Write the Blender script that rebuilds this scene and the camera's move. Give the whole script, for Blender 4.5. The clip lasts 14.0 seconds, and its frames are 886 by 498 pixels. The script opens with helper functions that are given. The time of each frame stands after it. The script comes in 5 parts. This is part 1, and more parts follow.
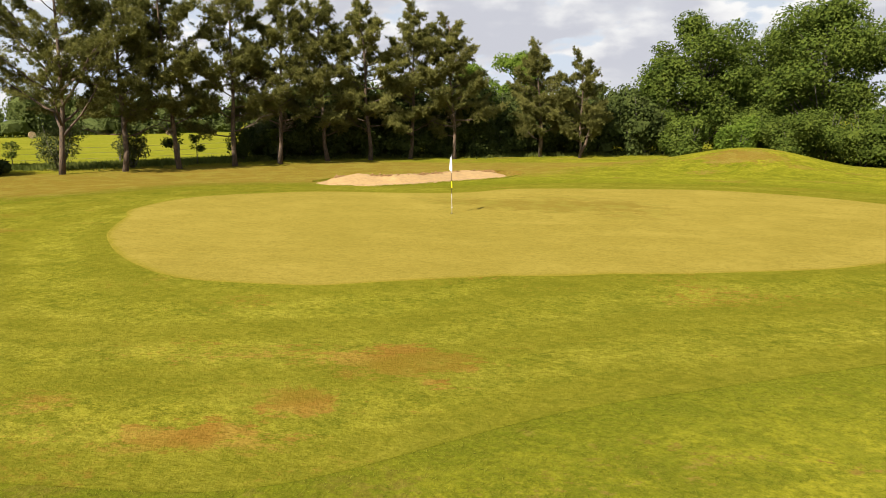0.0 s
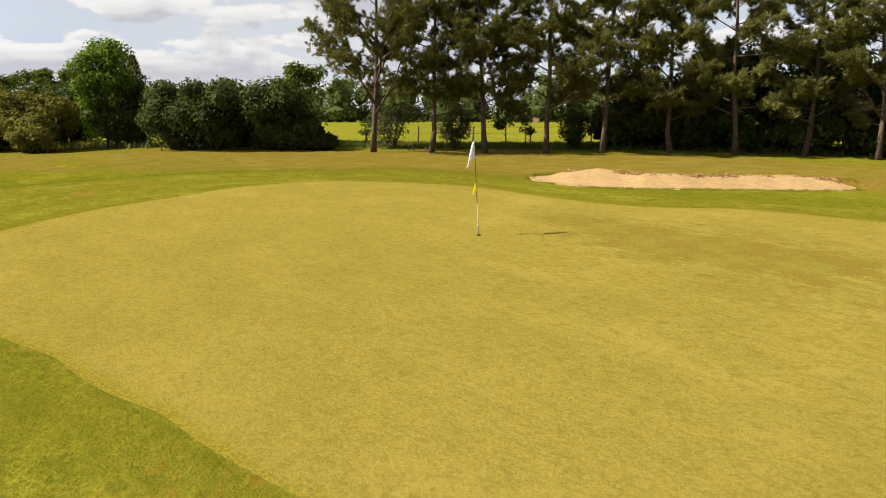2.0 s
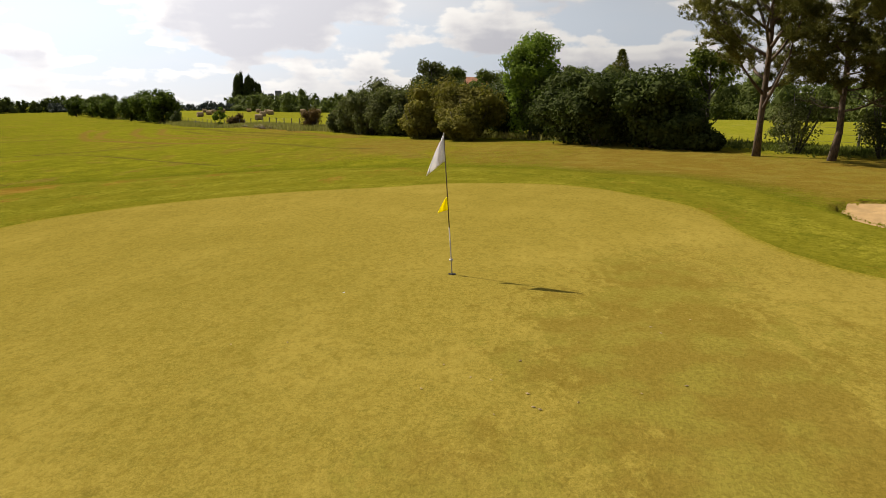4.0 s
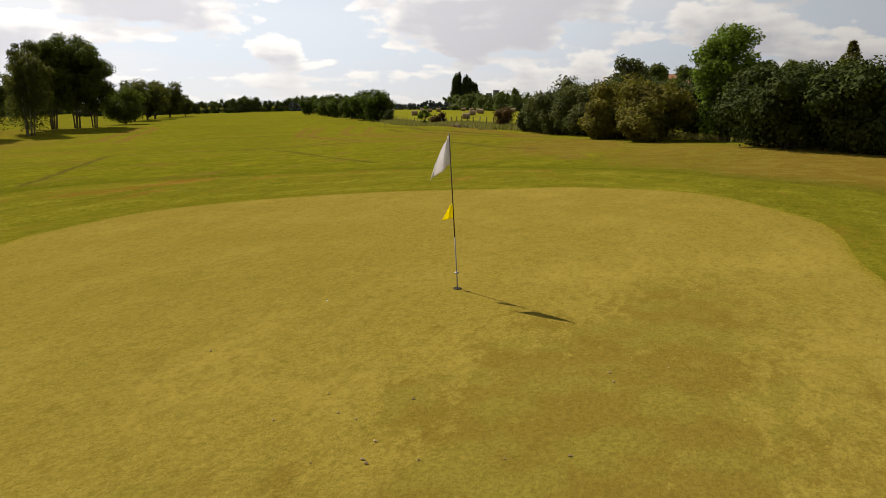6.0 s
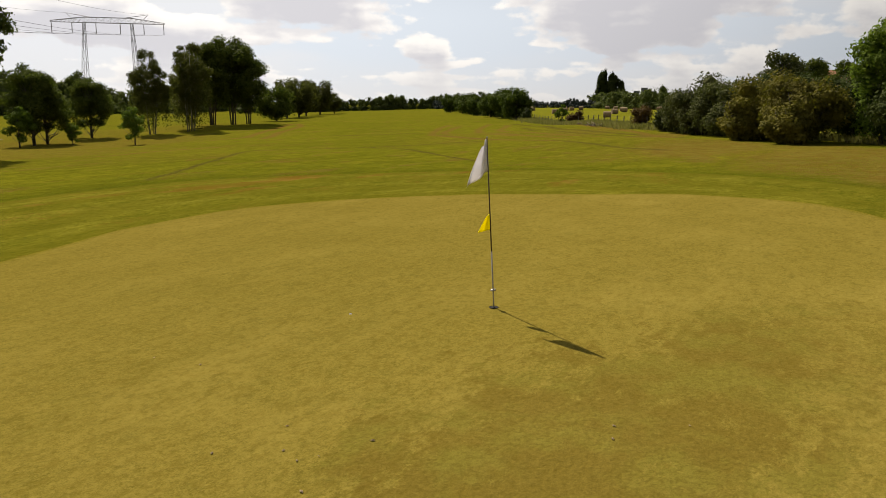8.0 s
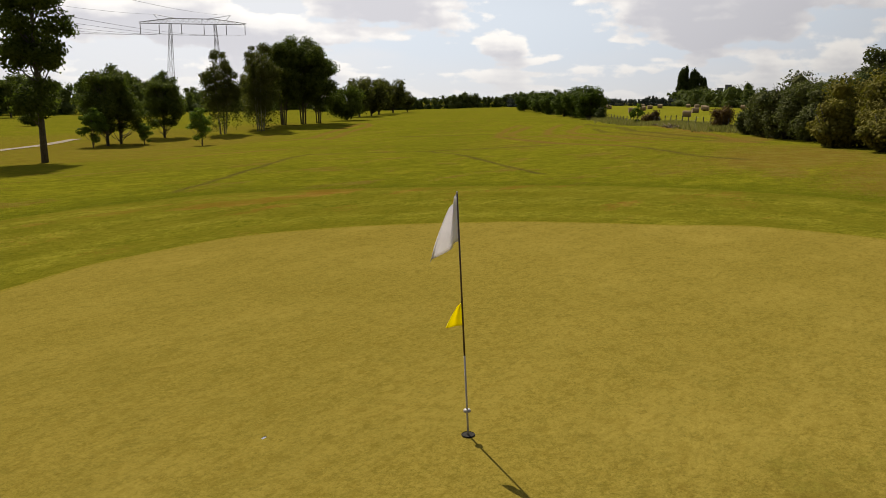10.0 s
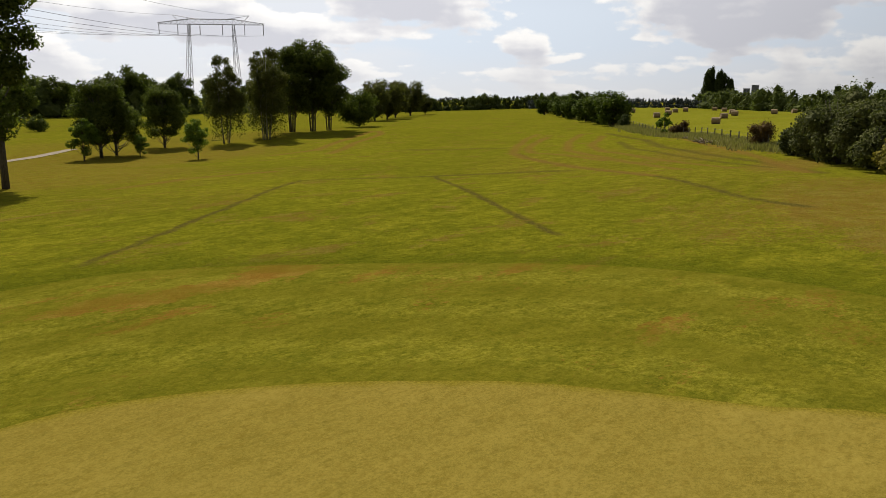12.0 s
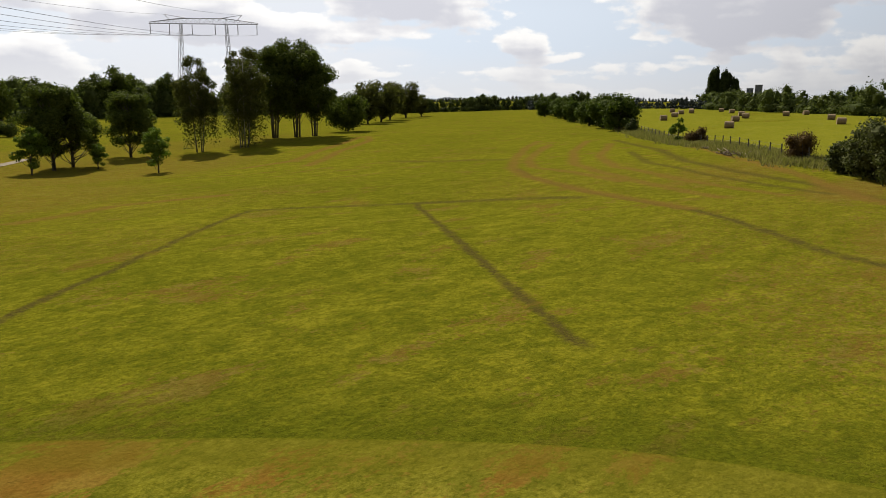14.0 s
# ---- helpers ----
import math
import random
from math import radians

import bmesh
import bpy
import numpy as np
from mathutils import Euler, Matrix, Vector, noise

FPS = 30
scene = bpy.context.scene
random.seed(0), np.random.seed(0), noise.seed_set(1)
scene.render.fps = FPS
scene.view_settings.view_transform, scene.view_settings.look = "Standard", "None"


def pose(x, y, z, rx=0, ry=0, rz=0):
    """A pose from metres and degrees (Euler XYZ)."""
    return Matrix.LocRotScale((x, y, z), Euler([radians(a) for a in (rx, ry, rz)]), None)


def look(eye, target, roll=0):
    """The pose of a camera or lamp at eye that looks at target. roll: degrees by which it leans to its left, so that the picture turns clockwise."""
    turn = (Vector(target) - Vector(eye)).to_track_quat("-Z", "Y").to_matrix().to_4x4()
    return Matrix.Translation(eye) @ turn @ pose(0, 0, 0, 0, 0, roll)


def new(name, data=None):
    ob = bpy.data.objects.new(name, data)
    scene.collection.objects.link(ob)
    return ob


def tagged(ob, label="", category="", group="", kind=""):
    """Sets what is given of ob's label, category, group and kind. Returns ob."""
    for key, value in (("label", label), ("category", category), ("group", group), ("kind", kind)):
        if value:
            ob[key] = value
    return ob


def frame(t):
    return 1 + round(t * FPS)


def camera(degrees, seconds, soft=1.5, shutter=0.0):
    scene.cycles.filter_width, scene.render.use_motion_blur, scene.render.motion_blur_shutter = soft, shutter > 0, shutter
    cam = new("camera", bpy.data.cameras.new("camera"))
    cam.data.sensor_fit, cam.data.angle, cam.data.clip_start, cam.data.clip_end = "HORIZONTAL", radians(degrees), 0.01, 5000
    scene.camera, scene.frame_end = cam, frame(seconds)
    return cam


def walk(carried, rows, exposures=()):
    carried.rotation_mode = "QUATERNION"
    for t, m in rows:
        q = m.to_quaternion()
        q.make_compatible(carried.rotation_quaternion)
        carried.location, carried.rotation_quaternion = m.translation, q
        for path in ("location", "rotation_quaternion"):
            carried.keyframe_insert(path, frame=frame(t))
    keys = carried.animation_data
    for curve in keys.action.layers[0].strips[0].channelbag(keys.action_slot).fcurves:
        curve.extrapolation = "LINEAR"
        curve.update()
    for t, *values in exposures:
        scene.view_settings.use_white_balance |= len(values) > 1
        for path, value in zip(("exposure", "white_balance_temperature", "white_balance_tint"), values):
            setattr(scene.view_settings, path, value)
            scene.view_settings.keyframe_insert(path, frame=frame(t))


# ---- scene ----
cam = camera(61.5, 14.0, 0.9)
PATH = [
    (0, (2.052, -26.958, 4.327), (1.88, -25.008, 3.917), 0.2),
    (0.5, (5.795, -22.935, 4.149), (5.264, -21.054, 3.728), -0.0),
    (1, (8.731, -19.081, 3.842), (7.846, -17.339, 3.416), -0.2),
    (1.5, (10.966, -15.087, 3.485), (9.741, -13.565, 3.06), -0.6),
    (2, (12.074, -11.085, 3.235), (10.571, -9.835, 2.813), -0.8),
    (2.5, (12.257, -7.31, 3.018), (10.538, -6.378, 2.597), -1.3),
    (3, (11.94, -4.15, 2.909), (10.078, -3.55, 2.495), -1.1),
    (3.5, (11.539, -1.569, 2.799), (9.595, -1.334, 2.39), -1.0),
    (4, (11.077, 0.305, 2.687), (9.119, 0.228, 2.283), -1.1),
    (6.5, (9.233, 3.287, 2.586), (7.407, 2.573, 2.192), -1.3),
    (7, (8.9, 3.563, 2.591), (7.113, 2.757, 2.197), -1.3),
    (7.5, (8.588, 3.784, 2.585), (6.839, 2.897, 2.192), -1.4),
    (8, (8.2, 3.965, 2.587), (6.497, 2.992, 2.196), -1.3),
    (8.5, (7.767, 4.071, 2.588), (6.096, 3.044, 2.196), -1.5),
    (9, (7.109, 4.008, 2.559), (5.465, 2.938, 2.167), -1.5),
    (11.5, (0.609, 1.322, 3.957), (-0.954, 0.139, 3.562), -1.4),
    (12, (-1.149, 0.364, 4.254), (-2.712, -0.819, 3.859), -1.4),
    (12.5, (-3.160, -0.777, 4.558), (-4.722, -1.960, 4.162), -1.4),
    (13, (-5.248, -2.003, 4.705), (-6.811, -3.187, 4.310), -1.5),
    (13.5, (-7.254, -3.255, 4.753), (-8.817, -4.438, 4.358), -1.6),
    (14, (-9.476, -4.713, 4.826), (-11.040, -5.895, 4.430), -1.5),
]
EXPOSURES = [(0.0, 1.30, 6500, 10), (1.5, 1.24, 6550, 10), (3.0, 1.00, 6700, 10), (4.2, 0.75, 6850, 11), (7.0, 0.45, 6930, 11), (9.0, 0.39, 6900, 11), (11.5, 0.36, 6680, 10), (14.0, 0.39, 6600, 10)]
# dry patches: x, y, radii, amount
PATCHES = [(0.3, -15.0, 1.5, 0.9, 0.95), (-1.0, -16.7, 0.8, 0.6, 0.85), (-2.1, -18.0, 1.6, 0.5, 0.85), (-4.8, -17.1, 0.7, 0.5, 0.5), (-13.5, -14.8, 2.4, 0.8, 1.1), (-11.2, -15.1, 1.8, 0.7, 1.05), (-9.5, -15.9, 1.6, 0.6, 1.0), (-15.3, -12.4, 1.6, 0.6, 0.6), (-9.6, -13.5, 1.6, 0.35, 0.6), (-14.4, -4.5, 1.2, 0.45, 0.6), (-18.4, -2.5, 1.5, 0.5, 0.5), (-7.2, -17.2, 1.4, 0.7, 0.6), (-15.1, -10.3, 1.2, 0.45, 0.4), (-11.9, -3.3, 0.9, 0.3, 0.35), (-14.0, -15.2, 1.5, 1.0, 0.8), (-18.1, -9.6, 1.6, 0.5, 0.65), (-19.1, -8.3, 1.4, 0.4, 0.65)]
FAR_PATCHES = [(15.5, 18.6, 2.6, 1.2, 0.95), (-16.8, -16.2, 1.4, 0.7, 0.75), (-15.3, -16.8, 1.4, 0.6, 0.7), (-23.0, -19.7, 1.0, 0.4, 0.45), (-18.8, -14.0, 0.6, 0.3, 0.5), (-27.6, -27.5, 2.2, 0.9, 0.5), (-22.9, -29.4, 2.4, 1.0, 0.6), (-35.1, -14.4, 2.5, 0.9, 0.6), (-34.0, -12.3, 2.0, 0.7, 0.5), (-38.1, -20.5, 1.6, 0.6, 0.45), (-34.3, -35.6, 3.0, 1.1, 0.5), (-33.5, -5.8, 3.5, 0.8, 0.8), (-26.8, -2.6, 2.6, 1.1, 0.7)]
# broad dry ground, kept with the ground sheet
DRY_GROUND = [(-20.0, 8.5, 9.0, 4.5, 0.85), (-12.0, 14.0, 9.0, 4.5, 0.85), (-4.0, 18.5, 8.0, 4.5, 0.85), (3.5, 21.5, 7.0, 3.0, 0.76), (-28.0, 4.0, 8.0, 4.5, 0.72), (-40.0, -6.0, 6.0, 2.5, 0.63), (-30.0, 6.0, 5.0, 3.2, 0.72), (-36.0, 1.5, 5.0, 2.4, 0.63), (-9.0, 15.5, 5.0, 2.4, 0.81), (-17.5, 9.5, 5.0, 2.2, 0.81), (-20.5, 7.0, 6.0, 2.6, 0.84), (-13.0, 13.5, 6.0, 2.6, 0.85), (-6.0, 16.8, 6.0, 2.4, 0.84), (2.5, 20.0, 4.5, 2.2, 0.67), (-27.0, 3.0, 7.0, 3.0, 0.67), (-36.0, -4.0, 7.0, 3.0, 0.72), (-55.7, -11.4, 6.0, 1.8, 0.75), (-82.0, -54.6, 7.0, 2.5, 0.5), (-64.0, -20.0, 9.0, 3.0, 0.6), (-60.0, -26.0, 16.0, 9.0, 0.42), (-44.0, -12.5, 9.0, 4.5, 0.42), (-31.0, -6.5, 6.0, 3.5, 0.5), (-34.0, -45.0, 12.0, 5.0, 0.42), (-23.0, -34.0, 7.0, 4.0, 0.42), (-70.0, -72.0, 16.0, 5.0, 0.42), (-6.1, 12.4, 2.4, 0.8, 1.0), (-2.8, 13.8, 2.6, 0.9, 1.0), (0.0, 16.1, 2.4, 0.9, 1.0), (-48.0, -86.0, 22.0, 16.0, 0.62), (-28.0, -62.0, 14.0, 12.0, 0.6), (-70.0, -112.0, 30.0, 16.0, 0.55), (-20.0, -40.0, 8.0, 6.0, 0.4)]
SOIL_DARK = (0.046, 0.034, 0.011)
TAN = (0.120, 0.066, 0.016)


def tracks(points, wide, amount, tint):
    """A worn line through the points, as straight stretches."""
    return [(*p, *q, wide, amount, tint) for p, q in zip(points[:-1], points[1:])]


SCARS = tracks([(-11.5, -20.7), (-17.2, -24.5)], 0.26, 0.95, SOIL_DARK)
SCARS += tracks([(-17.2, -24.5), (-19.4, -26.1), (-22.0, -27.7), (-25.6, -30.1), (-31.9, -34.9), (-35.1, -37.1)], 0.26, 1.0, SOIL_DARK)
SCARS += tracks([(-35.1, -37.1), (-38.1, -35.5), (-42.6, -31.6)], 0.6, 0.8, SOIL_DARK)
SCARS += tracks([(-42.6, -31.6), (-44.8, -28.6), (-46.3, -25.7), (-46.9, -22.9)], 0.8, 0.9, SOIL_DARK)
SCARS += tracks([(-42.6, -31.6), (-34.4, -23.5), (-29.8, -18.7), (-25.2, -13.8), (-22.9, -11.3)], 0.26, 1.0, SOIL_DARK)
SCARS += tracks([(-64.0, -37.9), (-56.1, -32.0), (-52.0, -27.3), (-47.6, -21.8), (-42.3, -14.9), (-39.9, -12.6), (-35.4, -8.7), (-33.6, -5.6)], 0.40, 1.0, SOIL_DARK)
SCARS += tracks([(-110.0, -49.5), (-92.0, -36.8), (-72.0, -26.0), (-64.0, -19.9), (-58.1, -13.3), (-49.0, -8.0)], 0.8, 0.9, SOIL_DARK)
# mower arcs
SCARS += tracks([(-106.4, -59.6), (-93.1, -54.1), (-77.0, -45.8), (-64.5, -38.6), (-57.0, -33.0), (-53.0, -28.5), (-48.6, -22.8), (-43.3, -15.8)], 0.75, 0.9, TAN)
SCARS += tracks([(-100.0, -54.2), (-87.1, -49.0), (-73.6, -42.3), (-65.2, -36.8), (-60.4, -31.3), (-54.5, -24.0)], 0.75, 0.9, TAN)
SCARS += tracks([(-108.0, -52.5), (-88.6, -45.0), (-70.0, -35.5), (-60.0, -28.4), (-55.1, -23.4), (-48.3, -15.8)], 0.75, 0.9, TAN)
SCARS += tracks([(-102.0, -46.3), (-80.8, -38.1), (-65.0, -29.2), (-57.5, -21.8), (-51.3, -13.6)], 0.75, 0.9, TAN)
SCARS += tracks([(-86.0, -37.0), (-70.0, -28.4), (-61.0, -21.0), (-53.0, -11.6)], 0.6, 0.8, SOIL_DARK)
SCARS += tracks([(-94.0, -33.4), (-74.3, -22.0), (-62.0, -14.6), (-49.0, -8.8)], 0.8, 0.95, TAN)
SCARS += tracks([(-104.0, -91.5), (-98.6, -86.0), (-80.7, -75.3), (-62.1, -61.8)], 0.9, 0.95, TAN)
SCARS += tracks([(-103.4, -92.3), (-85.4, -82.2), (-68.3, -70.4), (-57.4, -66.6)], 0.9, 0.95, TAN)
SCARS += tracks([(-25.8, -44.6), (-33.5, -47.2), (-39.9, -44.9)], 0.9, 0.95, TAN)
SCARS += tracks([(-70.6, -57.7), (-70.4, -52.5), (-74.5, -45.1)], 1.6, 0.6, SOIL_DARK)
CABLE_SAG, CABLE_CLIMB = 8.0, 0.0
GREEN_PATCHES = [(0.5, 3.6, 3.4, 1.5, 0.5), (4.5, 4.6, 2.6, 1.3, 0.5), (-2.5, -2.0, 1.6, 0.8, 0.3), (3.5, -3.5, 2.2, 0.8, 0.3), (5.6, 2.6, 2.4, 1.7, 0.85), (2.2, 3.0, 2.4, 0.9, 0.6), (3.0, 2.6, 1.6, 0.8, 0.4), (6.6, 3.4, 1.6, 0.8, 0.5), (4.2, 2.4, 4.6, 2.0, 0.8), (1.0, 3.0, 2.8, 1.2, 0.7), (6.8, 0.4, 2.4, 1.4, 0.55)]
FALL = (-0.020, 0.027)               # slope of the whole land, per metre east and north
UPRIGHT = Vector((FALL[0], FALL[1], 1)).rotation_difference(Vector((0, 0, 1))).to_matrix().to_4x4()
walk(cam, [(t, UPRIGHT @ look(e, g, r)) for t, e, g, r in PATH], EXPOSURES)

# ---- world and sun ----
SUN_DIR = UPRIGHT @ Vector((-0.545 * math.cos(radians(43)), -0.84 * math.cos(radians(43)), math.sin(radians(43))))
SUN_AZ = math.atan2(SUN_DIR.x, SUN_DIR.y)      # from +y towards +x
SUN_EL = math.asin(SUN_DIR.z)
world = bpy.data.worlds.new("sky")
scene.world = world
world.use_nodes = True


class Nodes:
    """Short way to write node trees."""

    def __init__(self, tree):
        self.t = tree

    def add(self, kind, **kw):
        n = self.t.nodes.new(kind)
        for k, v in kw.items():
            setattr(n, k, v)
        return n

    def put(self, socket, v):
        if isinstance(v, bpy.types.NodeSocket):
            self.t.links.new(v, socket)
        elif isinstance(v, (tuple, list)) and len(v) == 3 and socket.type == "RGBA":
            socket.default_value = (*v, 1)
        else:
            socket.default_value = v

    def math(self, op, a, b=0.0, clamp=False):
        n = self.add("ShaderNodeMath", operation=op, use_clamp=clamp)
        self.put(n.inputs[0], a)
        self.put(n.inputs[1], b)
        return n.outputs[0]

    def vec(self, op, a, b=(0, 0, 0)):
        n = self.add("ShaderNodeVectorMath", operation=op)
        self.put(n.inputs[0], a)
        self.put(n.inputs[1], b)
        return n.outputs["Value"] if op in ("LENGTH", "DOT_PRODUCT", "DISTANCE") else n.outputs[0]

    def ramp(self, v, lo, hi, a=0.0, b=1.0):
        n = self.add("ShaderNodeMapRange", interpolation_type="SMOOTHSTEP")
        for i, x in enumerate((v, lo, hi, a, b)):
            self.put(n.inputs[i], x)
        return n.outputs[0]

    def mix(self, f, a, b, blend="MIX"):
        n = self.add("ShaderNodeMix", data_type="RGBA", blend_type=blend)
        self.put(n.inputs[0], f)
        self.put(n.inputs[6], a)
        self.put(n.inputs[7], b)
        return n.outputs[2]

    def noise(self, co, scale, detail=4.0, rough=0.55, stretch=None, distort=0.0):
        if stretch:
            m = self.add("ShaderNodeMapping")
            self.put(m.inputs[0], co)
            m.inputs["Rotation"].default_value = (0, 0, radians(stretch[2]))
            m.inputs["Scale"].default_value = (stretch[0], stretch[1], 1)
            co = m.outputs[0]
        n = self.add("ShaderNodeTexNoise")
        self.put(n.inputs["Vector"], co)
        for k, v in (("Scale", scale), ("Detail", detail), ("Roughness", rough), ("Distortion", distort)):
            n.inputs[k].default_value = v
        return n.outputs[0]


def make_sky():
    n = Nodes(world.node_tree)
    bg = world.node_tree.nodes["Background"]
    sky = n.add("ShaderNodeTexSky", sky_type="NISHITA", sun_disc=False)
    sky.sun_elevation, sky.sun_rotation = SUN_EL, SUN_AZ
    sky.air_density, sky.dust_density = 1.0, 1.5
    co = n.add("ShaderNodeTexCoord").outputs["Generated"]
    sep = n.add("ShaderNodeSeparateXYZ")
    n.put(sep.inputs[0], co)
    up = n.math("MAXIMUM", sep.outputs[2], 0.0)
    high = n.math("POWER", up, 0.8)
    com = n.add("ShaderNodeCombineXYZ")
    n.put(com.inputs[0], n.math("MULTIPLY", sep.outputs[0], 3.2))
    n.put(com.inputs[1], n.math("MULTIPLY", sep.outputs[1], 3.2))
    n.put(com.inputs[2], n.math("MULTIPLY", high, CLOUD_RISE))
    plane = n.vec("ADD", com.outputs[0], CLOUD_AT)
    puff = n.vec("MULTIPLY", co, (1.0, 1.0, 1.7))

    def cloud(lift):
        bank = n.noise(n.vec("ADD", plane, (0.0, 0.0, lift)), 1.7, 3.0, 0.5)
        curl = n.noise(n.vec("ADD", puff, (0.0, 0.0, lift * 0.1)), 13.0, 7.0, 0.55)
        return n.math("ADD", n.math("MULTIPLY", bank, 0.66), n.math("MULTIPLY", curl, 0.34))

    shape = cloud(0.0)
    veil = n.noise(plane, 0.7, 5.0, 0.5, None, 0.0)
    mask = n.math("MULTIPLY", n.ramp(shape, 0.46, 0.50), n.ramp(up, 0.20, 0.40, 1.0, 0.06))
    thick = n.math("ADD", n.math("MULTIPLY", n.ramp(cloud(0.24), 0.44, 0.56), 0.65), n.math("MULTIPLY", n.ramp(cloud(0.08), 0.46, 0.57), 0.35))
    k = 1.0 / SKY
    white = n.mix(thick, (0.78 * k, 0.775 * k, 0.765 * k), (0.49 * k, 0.50 * k, 0.55 * k))
    clear = n.mix(n.ramp(up, 0.10, 0.30, 0.9, 0.0), n.mix(0.8, sky.outputs[0], (0.04 * k, 0.07 * k, 0.13 * k)), (0.57 * k, 0.64 * k, 0.73 * k))
    clear = n.mix(n.ramp(veil, 0.42, 0.60, 0.05, 0.75), clear, (0.60 * k, 0.62 * k, 0.66 * k))
    haze = n.ramp(up, 0.0, 0.07, 0.75, 0.0)
    col = n.mix(mask, clear, white)
    col = n.mix(haze, col, (0.60 * k, 0.61 * k, 0.63 * k))
    toward = n.vec("DOT_PRODUCT", co, tuple(SUN_DIR))
    glow = n.ramp(toward, 0.25, 0.85, 0.51, 1.08)
    n.put(bg.inputs[0], n.mix(1.0, col, n.vec("MULTIPLY", (1, 1, 1), glow), "MULTIPLY"))
    bg.inputs[1].default_value = SKY


SKY, CLOUD_RISE, CLOUD_AT = 0.1, 10.0, (2.3, 0.6, 0.3)
make_sky()
sun = new("sun", bpy.data.lights.new("sun", "SUN"))
sun.data.energy, sun.data.angle, sun.data.color = 5.0, radians(0.53), (1.0, 0.93, 0.80)
sun.matrix_world = look((0, 0, 50), Vector((0, 0, 50)) - SUN_DIR)

# ---- the lie of the land ----
GC = (1.0, -1.5)                     # middle of the green


def smooth(v):
    v = np.clip(v, 0, 1)
    return v * v * (3 - 2 * v)


def outline(points, blur):
    """A closed outline round the middle of the green: radius by angle, rounded off."""
    p = np.array(points, float) - GC
    a = np.arctan2(p[:, 1], p[:, 0])
    o = np.argsort(a)
    grid = np.linspace(-math.pi, math.pi, 1440, endpoint=False)
    r = np.interp(grid, a[o], np.hypot(p[:, 0], p[:, 1])[o], period=2 * math.pi)
    k = np.exp(-(np.arange(-80, 81) / blur) ** 2)
    r = np.convolve(np.concatenate([r[-80:], r, r[:80]]), k / k.sum(), "valid")
    return lambda q: np.interp(q, grid, r, period=2 * math.pi)


green_radius = outline([(-11.4, -1.7), (-11.2, -2.8), (-10.8, -4.0), (-10.4, -5.2), (-9.7, -6.3), (-8.8, -7.6), (-7.7, -8.8), (-6.8, -9.6), (-5.6, -10.3), (-4.4, -10.4), (-3.3, -10.4), (-2.4, -10.5), (-1.5, -10.1), (-0.5, -9.8), (0.4, -9.5), (1.9, -9.1), (4.0, -8.9), (4.51, -8.69), (5.66, -8.67), (6.85, -8.47), (8.01, -8.27), (9.08, -8.04), (10.09, -7.87), (11.13, -7.35), (12.78, -6.5), (16.6, -4.2), (18.4, 0.0), (17.2, 4.4), (12.1, 7.8), (7.1, 7.9), (4.0, 7.8), (1.9, 7.4), (0.9, 6.4), (-0.0, 5.9), (-1.3, 5.6), (-2.7, 5.5), (-3.7, 5.5), (-5.0, 5.6), (-6.8, 5.5), (-8.8, 4.6), (-10.0, 4.1), (-11.2, 3.2), (-11.8, 1.9), (-12.0, 0.6), (-12.1, -1.0)], 12)
apron_radius = outline([(-0.9, -19.4), (0.1, -18.7), (0.7, -18.2), (1.8, -17.4), (3.0, -16.6), (4.4, -16.0), (6.7, -15.0), (8.9, -14.1), (12.7, -12.8), (17.9, -9.4), (21.5, -2.9), (21.5, 4.0), (17.8, 9.4), (9.8, 11.1), (4.0, 10.7), (0.1, 9.1), (-4.5, 8.4), (-8.0, 8.2), (-11.3, 8.1), (-13.6, 7.1), (-15.0, 5.0), (-16.7, 3.2), (-18.9, -0.5), (-19.6, -2.9), (-19.8, -5.5), (-18.9, -8.8), (-17.3, -11.6), (-15.5, -14.4), (-13.8, -16.8), (-11.7, -19.0), (-9.8, -19.4), (-7.5, -19.8), (-4.1, -19.2)], 16)


def apron_width(a):
    return np.maximum(apron_radius(a) - green_radius(a), 1.0)


BUNKER = np.array([(-7.7, 9.75, 0.12), (-6.6, 9.95, 1.1), (-5.0, 10.25, 1.6), (-3.5, 10.7, 1.35), (-1.9, 12.0, 1.3), (-0.5, 13.3, 1.5), (0.9, 14.4, 1.4), (2.1, 15.1, 0.6)])


def bunker_field(x, y):
    """Signed distance to the bunker's edge, and the place across it, positive towards its back."""
    best = np.full(np.shape(x), 1e9)
    across = np.zeros(np.shape(x))
    for (ax, ay, aw), (bx, by, bw) in zip(BUNKER[:-1], BUNKER[1:]):
        ux, uy = bx - ax, by - ay
        k = np.clip(((x - ax) * ux + (y - ay) * uy) / (ux * ux + uy * uy), 0, 1)
        dx, dy = x - ax - k * ux, y - ay - k * uy
        d = np.hypot(dx, dy) - (aw + k * (bw - aw))
        side = (dx * -0.46 + dy * 0.89)
        across = np.where(d < best, side, across)
        best = np.minimum(best, d)
    return best, across


